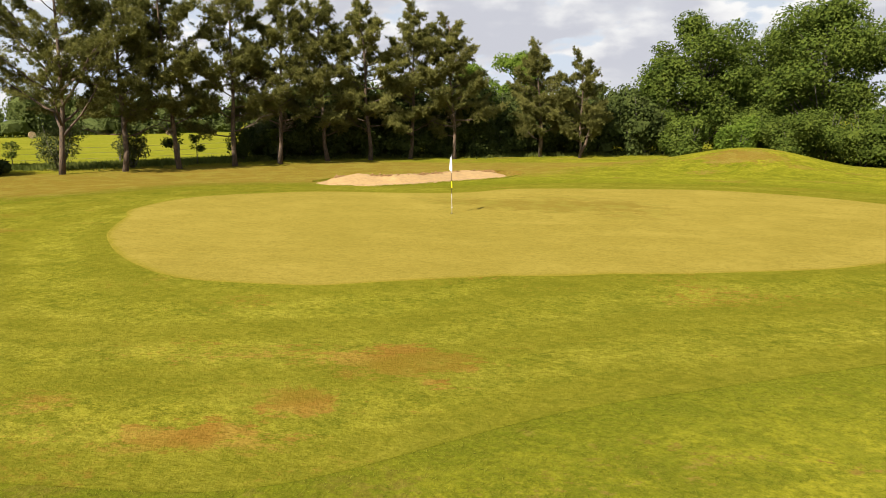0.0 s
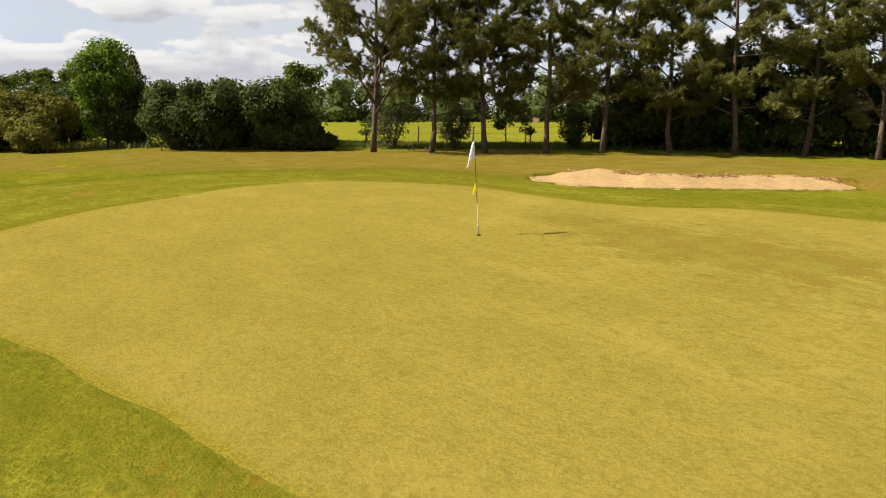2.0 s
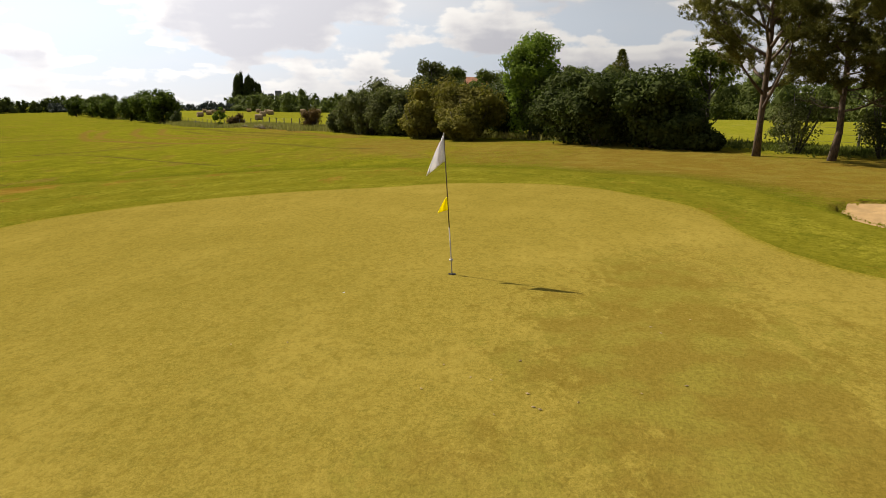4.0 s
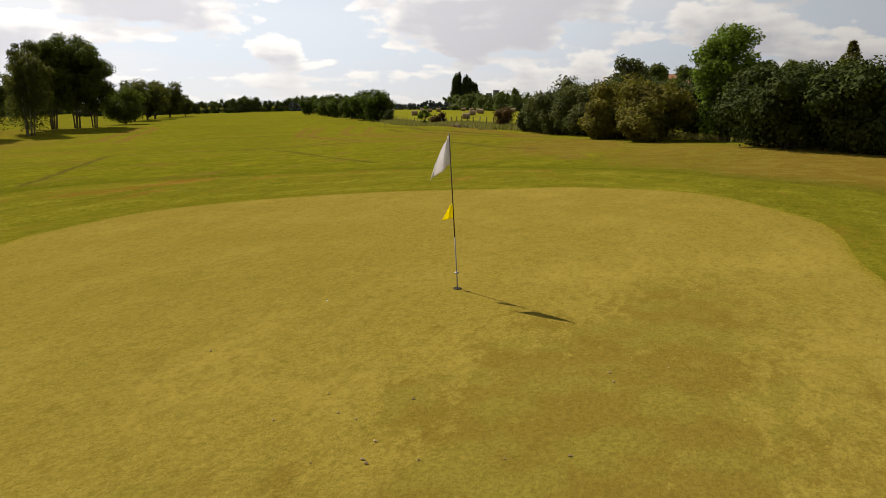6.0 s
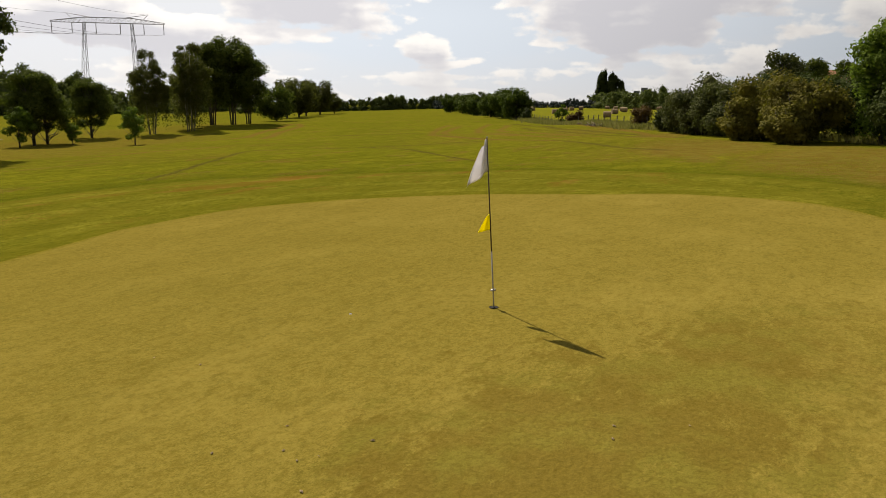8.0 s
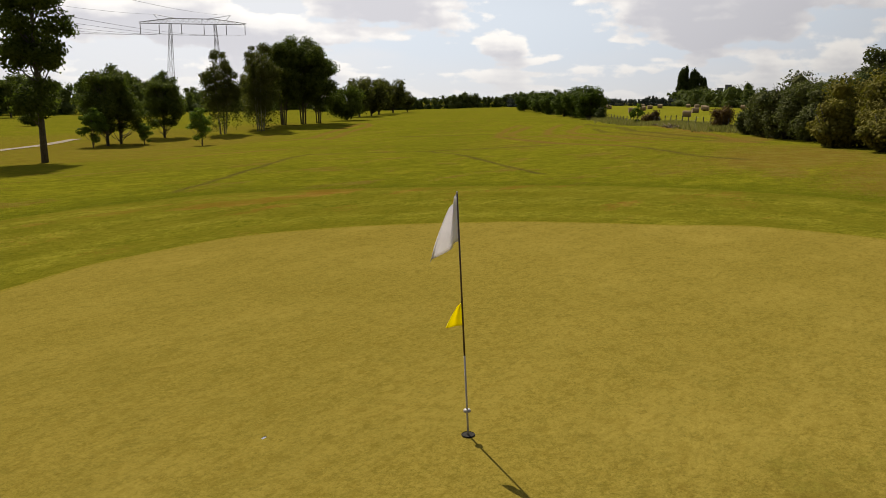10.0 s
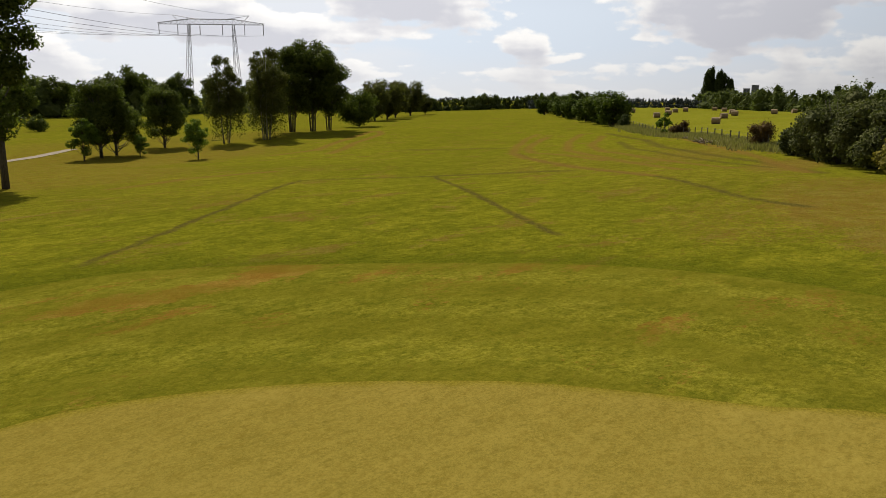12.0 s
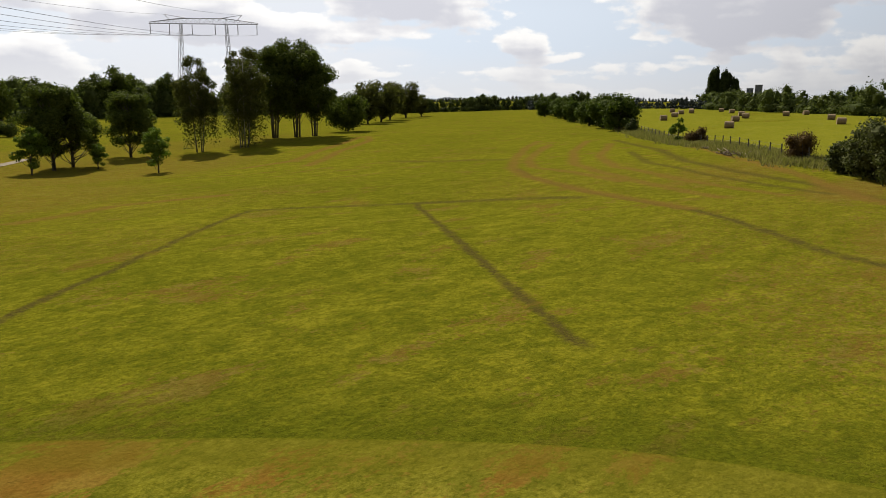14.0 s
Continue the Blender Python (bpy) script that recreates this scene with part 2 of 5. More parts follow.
def land(x, y):
    """Height of the turf, before the bunker is dug."""
    x, y = np.asarray(x, float), np.asarray(y, float)
    a = np.arctan2(y - GC[1], x - GC[0])
    e = np.hypot(x - GC[0], y - GC[1]) - green_radius(a)
    z = -0.10 * smooth(e / 3.0) - 0.15 * smooth((e - 5.0) / 6.0) - (1.40 - 0.45 * smooth((y + 40.0) / 40.0) * smooth(1 - (e - 60.0) / 60.0)) * smooth((e - 9.0) / 75.0)
    z -= 0.12 * np.exp(-(((x - 1) / 9) ** 2 + ((y + 12) / 4) ** 2))
    z += 0.8 * np.exp(-(((x + 110.0) / 26.0) ** 2 + ((y + 106.0) / 20.0) ** 2)) - 0.45 * np.exp(-(((x + 53.0) / 18.0) ** 2 + ((y + 84.0) / 16.0) ** 2))
    z += 0.6 * np.exp(-(((x + 84.0) / 30.0) ** 2 + ((y + 26.0) / 14.0) ** 2)) - 0.25 * np.exp(-(((x + 41.0) / 12.0) ** 2 + ((y + 31.0) / 10.0) ** 2))
    z += 1.28 * np.exp(-(((x - 17.0) / 5.0) ** 2 + ((y - 20.5) / 3.6) ** 2))
    z += 0.35 * np.exp(-(((x - 9.0) / 6.0) ** 2 + ((y - 19.5) / 3.0) ** 2))
    far = smooth((e - 3) / 20)
    z += far * 0.10 * np.sin(x * 0.21 + 1.3) * np.sin(y * 0.17 + 0.4)
    s = FALL[0] * x + FALL[1] * y
    s = np.where(s > 2.0, 2.0 + 0.8 * np.tanh((s - 2.0) / 0.8), s)
    return z + np.where(s < -1.4, -1.4 + 0.6 * np.tanh((s + 1.4) / 0.6), s)


def ground_z(x, y):
    z = land(x, y)
    d, s = bunker_field(np.asarray(x, float), np.asarray(y, float))
    lip = 0.20 * smooth((s + 0.6) / 1.4) * np.exp(-(np.maximum(d, 0) / 1.5) ** 2)
    lip *= smooth((np.asarray(x, float) + 8.2) / 3.2)
    return z + lip * (d > -0.5) - (0.12 + 0.73 * smooth((np.asarray(x, float) + 7.6) / 2.4)) * smooth(-d / 0.14 + 0.1)


def gz(x, y):
    return float(ground_z(np.array([x]), np.array([y]))[0])


# ---- materials ----
def material(name):
    m = bpy.data.materials.new(name)
    m.use_nodes = True
    return m, Nodes(m.node_tree), m.node_tree.nodes["Principled BSDF"]


def plain(name, color, rough=0.6, metal=0.0, grain=30.0, vary=0.25, bump=0.15):
    """A painted, woven or mineral surface with grain and stains."""
    m, n, b = material(name)
    co = n.add("ShaderNodeTexCoord").outputs["Object"]
    g = n.noise(co, grain, 5, 0.6)
    s = n.noise(co, grain * 0.09, 3, 0.5)
    dark = tuple(c * (1 - vary) for c in color)
    lite = tuple(min(1, c * (1 + vary)) for c in color)
    col = n.mix(n.ramp(g, 0.3, 0.7), dark, lite)
    col = n.mix(n.ramp(s, 0.5, 0.75, 0, vary), col, tuple(c * 0.55 for c in color))
    n.put(b.inputs["Base Color"], col)
    b.inputs["Roughness"].default_value, b.inputs["Metallic"].default_value = rough, metal
    if bump:
        k = n.add("ShaderNodeBump")
        k.inputs["Strength"].default_value, k.inputs["Distance"].default_value = bump, 0.02
        n.put(k.inputs["Height"], g)
        n.put(b.inputs["Normal"], k.outputs[0])
    return m


def leafy(name, a, b2, thin=0.35, rough=0.75):
    """Leaves that let some light through, each a little different."""
    m, n, b = material(name)
    rnd = n.add("ShaderNodeNewGeometry").outputs["Random Per Island"]
    who = n.add("ShaderNodeObjectInfo").outputs["Random"]
    co = n.add("ShaderNodeTexCoord").outputs["Object"]
    patch = n.ramp(n.noise(co, 0.8, 3), 0.3, 0.7)
    f = n.math("ADD", n.math("MULTIPLY", patch, 0.45), n.math("MULTIPLY", rnd, 0.55))
    col = n.mix(f, a, b2)
    hsv = n.add("ShaderNodeHueSaturation")
    n.put(hsv.inputs["Value"], n.math("ADD", 0.85, n.math("MULTIPLY", who, 0.3)))
    n.put(hsv.inputs["Color"], col)
    col = hsv.outputs[0]
    n.put(b.inputs["Base Color"], col)
    b.inputs["Roughness"].default_value = rough
    b.inputs["Specular IOR Level"].default_value = 0.04
    tr = n.add("ShaderNodeBsdfTranslucent")
    n.put(tr.inputs[0], n.mix(0.6, col, (a[0] * 2.2, a[1] * 2.4, a[2] * 0.8)))
    ms = n.add("ShaderNodeMixShader")
    ms.inputs[0].default_value = thin
    n.t.links.new(b.outputs[0], ms.inputs[1])
    n.t.links.new(tr.outputs[0], ms.inputs[2])
    n.t.links.new(ms.outputs[0], n.t.nodes["Material Output"].inputs[0])
    return m


def cloth_material(name, color):
    """Thin woven cloth that some light passes through."""
    m, n, b = material(name)
    co = n.add("ShaderNodeTexCoord").outputs["Object"]
    col = n.mix(n.ramp(n.noise(co, 9, 4), 0.4, 0.75, 0, 0.25), color, tuple(c * 0.75 for c in color))
    n.put(b.inputs["Base Color"], col)
    b.inputs["Roughness"].default_value = 0.8
    tr = n.add("ShaderNodeBsdfTranslucent")
    n.put(tr.inputs[0], col)
    ms = n.add("ShaderNodeMixShader")
    ms.inputs[0].default_value = 0.5
    n.t.links.new(b.outputs[0], ms.inputs[1])
    n.t.links.new(tr.outputs[0], ms.inputs[2])
    n.t.links.new(ms.outputs[0], n.t.nodes["Material Output"].inputs[0])
    return m


def bark(name, dark, lite, scale=6.0):
    m, n, b = material(name)
    co = n.add("ShaderNodeTexCoord").outputs["Object"]
    g = n.noise(co, scale, 6, 0.65, (3, 3, 0))
    s = n.noise(co, 1.1, 3, 0.5)
    col = n.mix(n.ramp(g, 0.35, 0.65), dark, lite)
    col = n.mix(n.ramp(s, 0.45, 0.7, 0, 0.6), col, tuple(c * 0.6 for c in dark))
    n.put(b.inputs["Base Color"], col)
    b.inputs["Roughness"].default_value = 0.9
    k = n.add("ShaderNodeBump")
    k.inputs["Strength"].default_value, k.inputs["Distance"].default_value = 0.6, 0.03
    n.put(k.inputs["Height"], g)
    n.put(b.inputs["Normal"], k.outputs[0])
    return m


def turf(name, low, mid, high, dry, grain, dryness, patches=(), scars=(), stripes=None, bump=0.5, spots=0.0, clump=0.16, blotch=0.0, rim=None, lumps=0.5, sheen=0.03, tear=5.0, parch=0.9):
    """Mown grass: blades, tufts with their shadows painted in, and large uneven growth; dry patches and scars where
    they lie.
    """
    m, n, b = material(name)
    co = n.add("ShaderNodeTexCoord").outputs["Object"]
    fine = n.noise(co, grain, 3, 0.7)
    tuft = n.noise(co, grain * clump, 4, 0.6)
    lump = n.noise(co, grain * 0.36, 5, 0.7)
    streak = n.noise(co, 1.6, 6, 0.72, (1.0, 1.3, 35))
    big = n.noise(co, 0.35, 5, 0.6, (1.0, 1.8, 35))
    huge = n.noise(co, 0.06, 4, 0.55)
    col = n.mix(n.ramp(tuft, 0.36, 0.64), low, mid)
    col = n.mix(n.ramp(fine, 0.42, 0.66, 0, 0.55), col, high)
    col = n.mix(n.ramp(fine, 0.32, 0.46, 0.35, 0), col, tuple(c * 0.55 for c in low))
    col = n.mix(n.ramp(big, 0.42, 0.72, 0, 0.55), col, high)
    col = n.mix(n.ramp(huge, 0.4, 0.7, 0, 0.5), col, low)
    col = n.mix(n.ramp(lump, 0.50, 0.70, 0, lumps), col, high)
    col = n.mix(n.ramp(lump, 0.34, 0.50, lumps, 0), col, tuple(c * 0.6 for c in low))
    col = n.mix(n.ramp(n.noise(co, 6.5, 5, 0.7, (1.0, 1.5, 20)), 0.46, 0.64, 0, 0.42), col, (low[0] * 0.86, low[1] * 0.80, low[2] * 0.7))
    # dark tufts, and the small shadows they throw painted in as noise
    clot = n.noise(co, 4.2, 9, 0.80, (1.0, 1.4, 30))
    col = n.mix(n.ramp(clot, 0.535, 0.60, 0, 0.85 * blotch ** 0.5), col, (low[0] * 0.46, low[1] * 0.52, low[2] * 0.5))
    col = n.mix(n.ramp(clot, 0.38, 0.46, 0.5 * blotch ** 0.5, 0), col, high)
    if blotch:
        swath = n.noise(co, 0.75, 7, 0.68, (1.0, 1.5, 40))
        col = n.mix(n.ramp(swath, 0.50, 0.62, 0, blotch * 0.85), col, (low[0] * 0.62, low[1] * 0.66, low[2] * 0.6))
        col = n.mix(n.ramp(swath, 0.36, 0.47, blotch * 0.5, 0), col, high)
        col = n.mix(n.ramp(n.noise(co, 3.4, 6, 0.75, (1.0, 1.8, 25)), 0.58, 0.68, 0, blotch * 0.7), col, (0.045, 0.034, 0.010))
        col = n.mix(n.ramp(streak, 0.45, 0.60, 0, blotch), col, (low[0] * 0.62, low[1] * 0.74, low[2] * 0.7))
    d = n.ramp(n.math("ADD", n.math("MULTIPLY", n.noise(co, 0.22, 5, 0.65, (1.0, 2.2, 30)), 0.75), n.math("MULTIPLY", tuft, 0.25)), 0.50, 0.62, 0, dryness)
    ragged = n.math("MULTIPLY", n.math("SUBTRACT", n.noise(co, 1.3, 6, 0.75, (0.8, 1.6, 35)), 0.5), 3.4)
    if scars:
        broad = n.add("ShaderNodeAttribute", attribute_name="dry").outputs["Fac"]
        d = n.math("MAXIMUM", d, n.math("SUBTRACT", broad, n.math("MULTIPLY", n.math("ABSOLUTE", ragged), 0.45)))
    for x, y, rx, ry, amount in patches:
        v = n.vec("MULTIPLY", n.vec("SUBTRACT", co, (x, y, 0)), (1 / rx, 1 / ry, 0))
        r = n.math("ADD", n.vec("LENGTH", v), ragged)
        d = n.math("MAXIMUM", d, n.ramp(r, 0.35, 1.4, amount, 0))
    torn = n.noise(co, tear, 7, 0.78, (1.0, 1.6, 35))
    d = n.ramp(n.math("ADD", d, n.math("MULTIPLY", n.math("SUBTRACT", torn, 0.5), 2.3 if parch > 0.8 else 1.1)), 0.32, 0.68, 0, parch)
    straw = n.mix(n.ramp(n.noise(co, 1.1, 4, 0.6), 0.42, 0.62), dry, (dry[0] * 1.2, dry[1] * 1.5, dry[2] * 1.5))
    col = n.mix(d, col, n.mix(n.ramp(lump, 0.36, 0.60, 0.45, 0.0), straw, tuple(c * 0.5 for c in dry)))
    if rim:
        edge = n.add("ShaderNodeAttribute", attribute_name="edge").outputs["Fac"]
        edge = n.math("ADD", edge, n.math("MULTIPLY", n.math("SUBTRACT", n.noise(co, 2.2, 5, 0.7), 0.5), rim[1] * 1.6))
        col = n.mix(n.ramp(edge, -0.1 * rim[1], rim[1], rim[2], 0), col, n.mix(n.ramp(lump, 0.4, 0.6), tuple(c * 0.7 for c in rim[0]), tuple(c * 1.2 for c in rim[0])))
    if stripes:
        wide, amount = stripes
        ring = n.math("ADD", n.add("ShaderNodeAttribute", attribute_name="edge").outputs["Fac"], n.math("MULTIPLY", big, 0.9))
        s = n.math("SINE", n.math("MULTIPLY", ring, 6.283 / wide))
        col = n.mix(n.ramp(s, -0.6, 0.6, 0, amount), col, tuple(c * 0.62 for c in mid))
    if scars:
        wob = n.math("MULTIPLY", n.math("SUBTRACT", n.noise(co, 0.8, 7, 0.75), 0.5), 0.8)
        worn = n.math("MULTIPLY", n.ramp(n.noise(co, 1.1, 6, 0.75), 0.36, 0.52, 0.55, 1), n.ramp(n.noise(co, 9.0, 5, 0.75), 0.36, 0.50, 0.45, 1))
    for ax, ay, bx, by, wide, amount, tint in scars:
        ln = math.hypot(bx - ax, by - ay)
        ux, uy = (bx - ax) / ln, (by - ay) / ln
        v = n.vec("SUBTRACT", co, (ax, ay, 0))
        along = n.vec("DOT_PRODUCT", v, (ux, uy, 0))
        side = n.math("ABSOLUTE", n.math("ADD", n.vec("DOT_PRODUCT", v, (-uy, ux, 0)), wob))
        f = n.ramp(n.math("ADD", side, n.math("MULTIPLY", tuft, wide * 1.2)), wide * 0.75, wide * 1.8, amount, 0)
        f = n.math("MULTIPLY", f, n.ramp(along, -0.4, 0.4))
        f = n.math("MULTIPLY", f, n.ramp(along, ln - 0.4, ln + 0.4, 1, 0))
        f = n.math("MULTIPLY", f, worn)
        col = n.mix(f, col, tint)
    if spots:
        sp = n.ramp(n.noise(co, 3.1, 2, 0.5), 0.70, 0.78, 0, spots)
        col = n.mix(sp, col, tuple(c * 0.5 for c in dry))
    n.put(b.inputs["Base Color"], col)
    b.inputs["Roughness"].default_value = 0.9
    b.inputs["Specular IOR Level"].default_value = 0.0
    b.inputs["Sheen Weight"].default_value = sheen
    b.inputs["Sheen Roughness"].default_value = 0.6
    b.inputs["Sheen Tint"].default_value = (0.55, 0.50, 0.06, 1)
    k = n.add("ShaderNodeBump")
    k.inputs["Strength"].default_value, k.inputs["Distance"].default_value = bump, 0.05
    n.put(k.inputs["Height"], n.math("ADD", n.math("MULTIPLY", fine, 0.35), n.math("ADD", n.math("MULTIPLY", lump, 0.8), n.math("ADD", n.math("MULTIPLY", tuft, 0.6), n.math("MULTIPLY", streak, blotch * 4.0)))))
    n.put(b.inputs["Normal"], k.outputs[0])
    return m


M_GREEN = turf("putting green turf", (0.152, 0.118, 0.019), (0.196, 0.150, 0.027), (0.258, 0.198, 0.043), (0.128, 0.088, 0.014), 62, 0.40, patches=GREEN_PATCHES, bump=0.38, spots=0.16, clump=0.3, parch=0.62, lumps=0.32, blotch=0.08, rim=((0.150, 0.122, 0.012), 0.3, 0.8))
M_APRON = turf("apron turf", (0.086, 0.085, 0.007), (0.144, 0.133, 0.011), (0.222, 0.192, 0.024), (0.156, 0.080, 0.014), 34, 0.45, patches=PATCHES, bump=0.7, blotch=0.36, lumps=0.5, rim=((0.098, 0.102, 0.006), 0.10, 0.6), stripes=(3.0, 0.42))
M_ROUGH = turf("fairway turf", (0.062, 0.070, 0.004), (0.130, 0.125, 0.006), (0.205, 0.182, 0.014), (0.118, 0.068, 0.014), 30, 0.62, patches=PATCHES + FAR_PATCHES, scars=SCARS, bump=0.9, blotch=0.5, lumps=0.6, sheen=0.16, rim=((0.048, 0.058, 0.003), 3.0, 0.75))
M_FIELD = turf("hay field", (0.112, 0.118, 0.009), (0.150, 0.150, 0.012), (0.185, 0.172, 0.020), (0.16, 0.135, 0.04), 6, 0.4)
M_SAND = plain("bunker sand", (0.262, 0.165, 0.064), 0.95, 0, 5, 0.13, 0.5)
M_PATH = plain("sandy path", (0.15, 0.112, 0.055), 0.95, 0, 6, 0.2, 0.4)
M_LIP = plain("bare soil lip", (0.205, 0.115, 0.040), 0.95, 0, 9, 0.45, 0.8)
M_BLADE = leafy("grass blades", (0.104, 0.115, 0.0074), (0.2, 0.181, 0.0222), 0.45, 0.9)
M_TALL = leafy("tall dry grass", (0.085, 0.088, 0.024), (0.27, 0.23, 0.10), 0.35, 0.8)
M_NEEDLE = leafy("pine needles", (0.036, 0.042, 0.010), (0.215, 0.200, 0.055), 0.2)
M_OAK = leafy("broad dark leaves", (0.026, 0.040, 0.007), (0.140, 0.160, 0.028), 0.45)
M_FRESH = leafy("fresh green leaves", (0.055, 0.090, 0.012), (0.135, 0.180, 0.024), 0.38)
M_HEDGE = leafy("hedge leaves", (0.018, 0.028, 0.007), (0.064, 0.078, 0.019), 0.2)
M_OLIVE = leafy("yellowing hedge leaves", (0.055, 0.055, 0.009), (0.205, 0.175, 0.032), 0.26)
# sunlit look set in the leaf colour; M_OAK takes the backlit trees
M_SUNLEAF = leafy("sunlit broad leaves", (0.030, 0.050, 0.008), (0.105, 0.130, 0.020), 0.3)
# greener than the dry grass, and darkened to paint the shade of the pines
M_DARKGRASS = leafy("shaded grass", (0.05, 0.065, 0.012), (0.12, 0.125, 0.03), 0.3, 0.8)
M_GREY = leafy("grey green leaves", (0.036, 0.045, 0.014), (0.110, 0.115, 0.040), 0.25)
M_BIRCH = leafy("birch leaves", (0.042, 0.050, 0.012), (0.135, 0.132, 0.034), 0.42)
# distance haze is mixed into this bluish grey leaf colour
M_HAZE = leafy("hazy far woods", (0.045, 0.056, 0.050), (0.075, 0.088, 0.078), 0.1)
M_DRYWOOD = bark("dry dead wood", (0.12, 0.085, 0.05), (0.26, 0.20, 0.13))
# leaf colour lightened to paint in the haze over far trees
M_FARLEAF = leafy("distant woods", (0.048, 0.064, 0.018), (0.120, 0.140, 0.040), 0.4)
M_RED = leafy("rusty leaves", (0.0518, 0.0333, 0.0148), (0.118, 0.074, 0.0259), 0.3)
M_PINEBARK = bark("pine bark", (0.034, 0.023, 0.015), (0.125, 0.080, 0.046))
M_BARK = bark("grey bark", (0.035, 0.029, 0.022), (0.10, 0.085, 0.064))
M_BIRCHBARK = bark("birch bark", (0.10, 0.09, 0.08), (0.38, 0.36, 0.32), 3)
M_STEEL = plain("weathered steel", (0.20, 0.19, 0.19), 0.55, 0.5, 3, 0.2, 0)
M_CABLE = plain("cable", (0.09, 0.09, 0.10), 0.6, 0.3, 3, 0.1, 0)
M_WOODPOST = bark("weathered post", (0.045, 0.038, 0.030), (0.13, 0.11, 0.085))
M_STRAW = plain("straw", (0.24, 0.168, 0.085), 0.95, 0, 9, 0.3, 0.8)
M_WHITECLOTH = cloth_material("white flag cloth", (0.80, 0.79, 0.82))
M_YELLOWCLOTH = cloth_material("yellow flag cloth", (0.95, 0.85, 0.004))
M_POLEWHITE = plain("white pole", (0.36, 0.34, 0.32), 0.35, 0, 20, 0.06, 0)
M_POLEDARK = plain("dark pole", (0.055, 0.03, 0.025), 0.35, 0, 20, 0.15, 0)
# near black: paints the shade inside the hole
M_HOLE = plain("hole shade", (0.008, 0.006, 0.004), 1.0, 0, 20, 0.3, 0)
M_ROOF = plain("clay tiles", (0.46, 0.20, 0.11), 0.85, 0, 3, 0.25, 0.4)
M_PLASTER = plain("pale plaster", (0.55, 0.50, 0.43), 0.9, 0, 2, 0.12, 0.2)
M_CONCRETE = plain("grey concrete", (0.12, 0.125, 0.15), 0.9, 0, 1.0, 0.12, 0)
M_GLASS = plain("dark window glass", (0.05, 0.06, 0.08), 0.1, 0, 1.0, 0.1, 0)


# ---- mesh helpers ----
def mesh(name, verts, faces, mats, smooth_shade=False, index=None):
    me = bpy.data.meshes.new(name)
    me.from_pydata(verts, [], faces)
    for m in (mats if isinstance(mats, (list, tuple)) else [mats]):
        me.materials.append(m)
    if index is not None:
        me.polygons.foreach_set("material_index", np.asarray(index, np.int32))
    if smooth_shade:
        me.polygons.foreach_set("use_smooth", np.ones(len(me.polygons), bool))
    me.update()
    return me


def fast_mesh(name, verts, tris, mat):
    """A mesh from arrays of corners and triangles."""
    me = bpy.data.meshes.new(name)
    v, f = np.asarray(verts, np.float32), np.asarray(tris, np.int32)
    me.vertices.add(len(v))
    me.vertices.foreach_set("co", v.ravel())
    me.loops.add(f.size)
    me.loops.foreach_set("vertex_index", f.ravel())
    me.polygons.add(len(f))
    me.polygons.foreach_set("loop_start", np.arange(0, f.size, f.shape[1], dtype=np.int32))
    me.materials.append(mat)
    me.update(calc_edges=True)
    return me


def child(name, me, parent, label=""):
    ob = new(name, me)
    ob.parent = parent
    return tagged(ob, label)


def part(name, bm, mat, parent, label=""):
    me = bpy.data.meshes.new(name)
    bm.to_mesh(me)
    bm.free()
    me.materials.append(mat)
    return child(name, me, parent, label)


def empty(name, x, y, z, label, category, group="", kind=""):
    ob = new(name)
    ob.location = (x, y, z)
    ob.empty_display_size = 0.1
    return tagged(ob, label, category, group, kind)


def tube(verts, faces, pts, radii, sides=6):
    """Adds a tapered tube along pts."""
    start = len(verts)
    pts = [Vector(p) for p in pts]
    for i, p in enumerate(pts):
        d = (pts[min(i + 1, len(pts) - 1)] - pts[max(i - 1, 0)])
        d = d.normalized() if d.length > 1e-6 else Vector((0, 0, 1))
        u = d.orthogonal().normalized()
        w = d.cross(u)
        for k in range(sides):
            a = 2 * math.pi * k / sides
            verts.append(tuple(p + (u * math.cos(a) + w * math.sin(a)) * radii[i]))
    for i in range(len(pts) - 1):
        for k in range(sides):
            a, b = start + i * sides + k, start + i * sides + (k + 1) % sides
            faces.append((a, b, b + sides, a + sides))
    faces.append(tuple(start + (len(pts) - 1) * sides + k for k in range(sides)))
    faces.append(tuple(start + k for k in reversed(range(sides))))


def unit(v):
    return v / np.maximum(np.linalg.norm(v, axis=-1, keepdims=True), 1e-9)


def leaf_mesh(name, pos, normal, size, mat, rng, ratio=0.62):
    """One folded leaf or small spray (two triangles) at each place."""
    n = len(pos)
    nrm = unit(normal + rng.normal(0, 0.55, (n, 3)))
    t = unit(np.cross(nrm, rng.normal(0, 1, (n, 3))))
    b = np.cross(nrm, t)
    s = (size * rng.uniform(0.65, 1.35, n))[:, None]
    fold = nrm * s * 0.22
    v = np.stack([pos - t * s * 0.5, pos + b * s * ratio * 0.5 - fold, pos + t * s * 0.5, pos - b * s * ratio * 0.5 - fold], 1).reshape(-1, 3)
    i = np.arange(n)[:, None] * 4
    f = np.concatenate([i + [0, 1, 2], i + [0, 2, 3]], 1).reshape(-1, 3)
    return fast_mesh(name, v, f, mat)


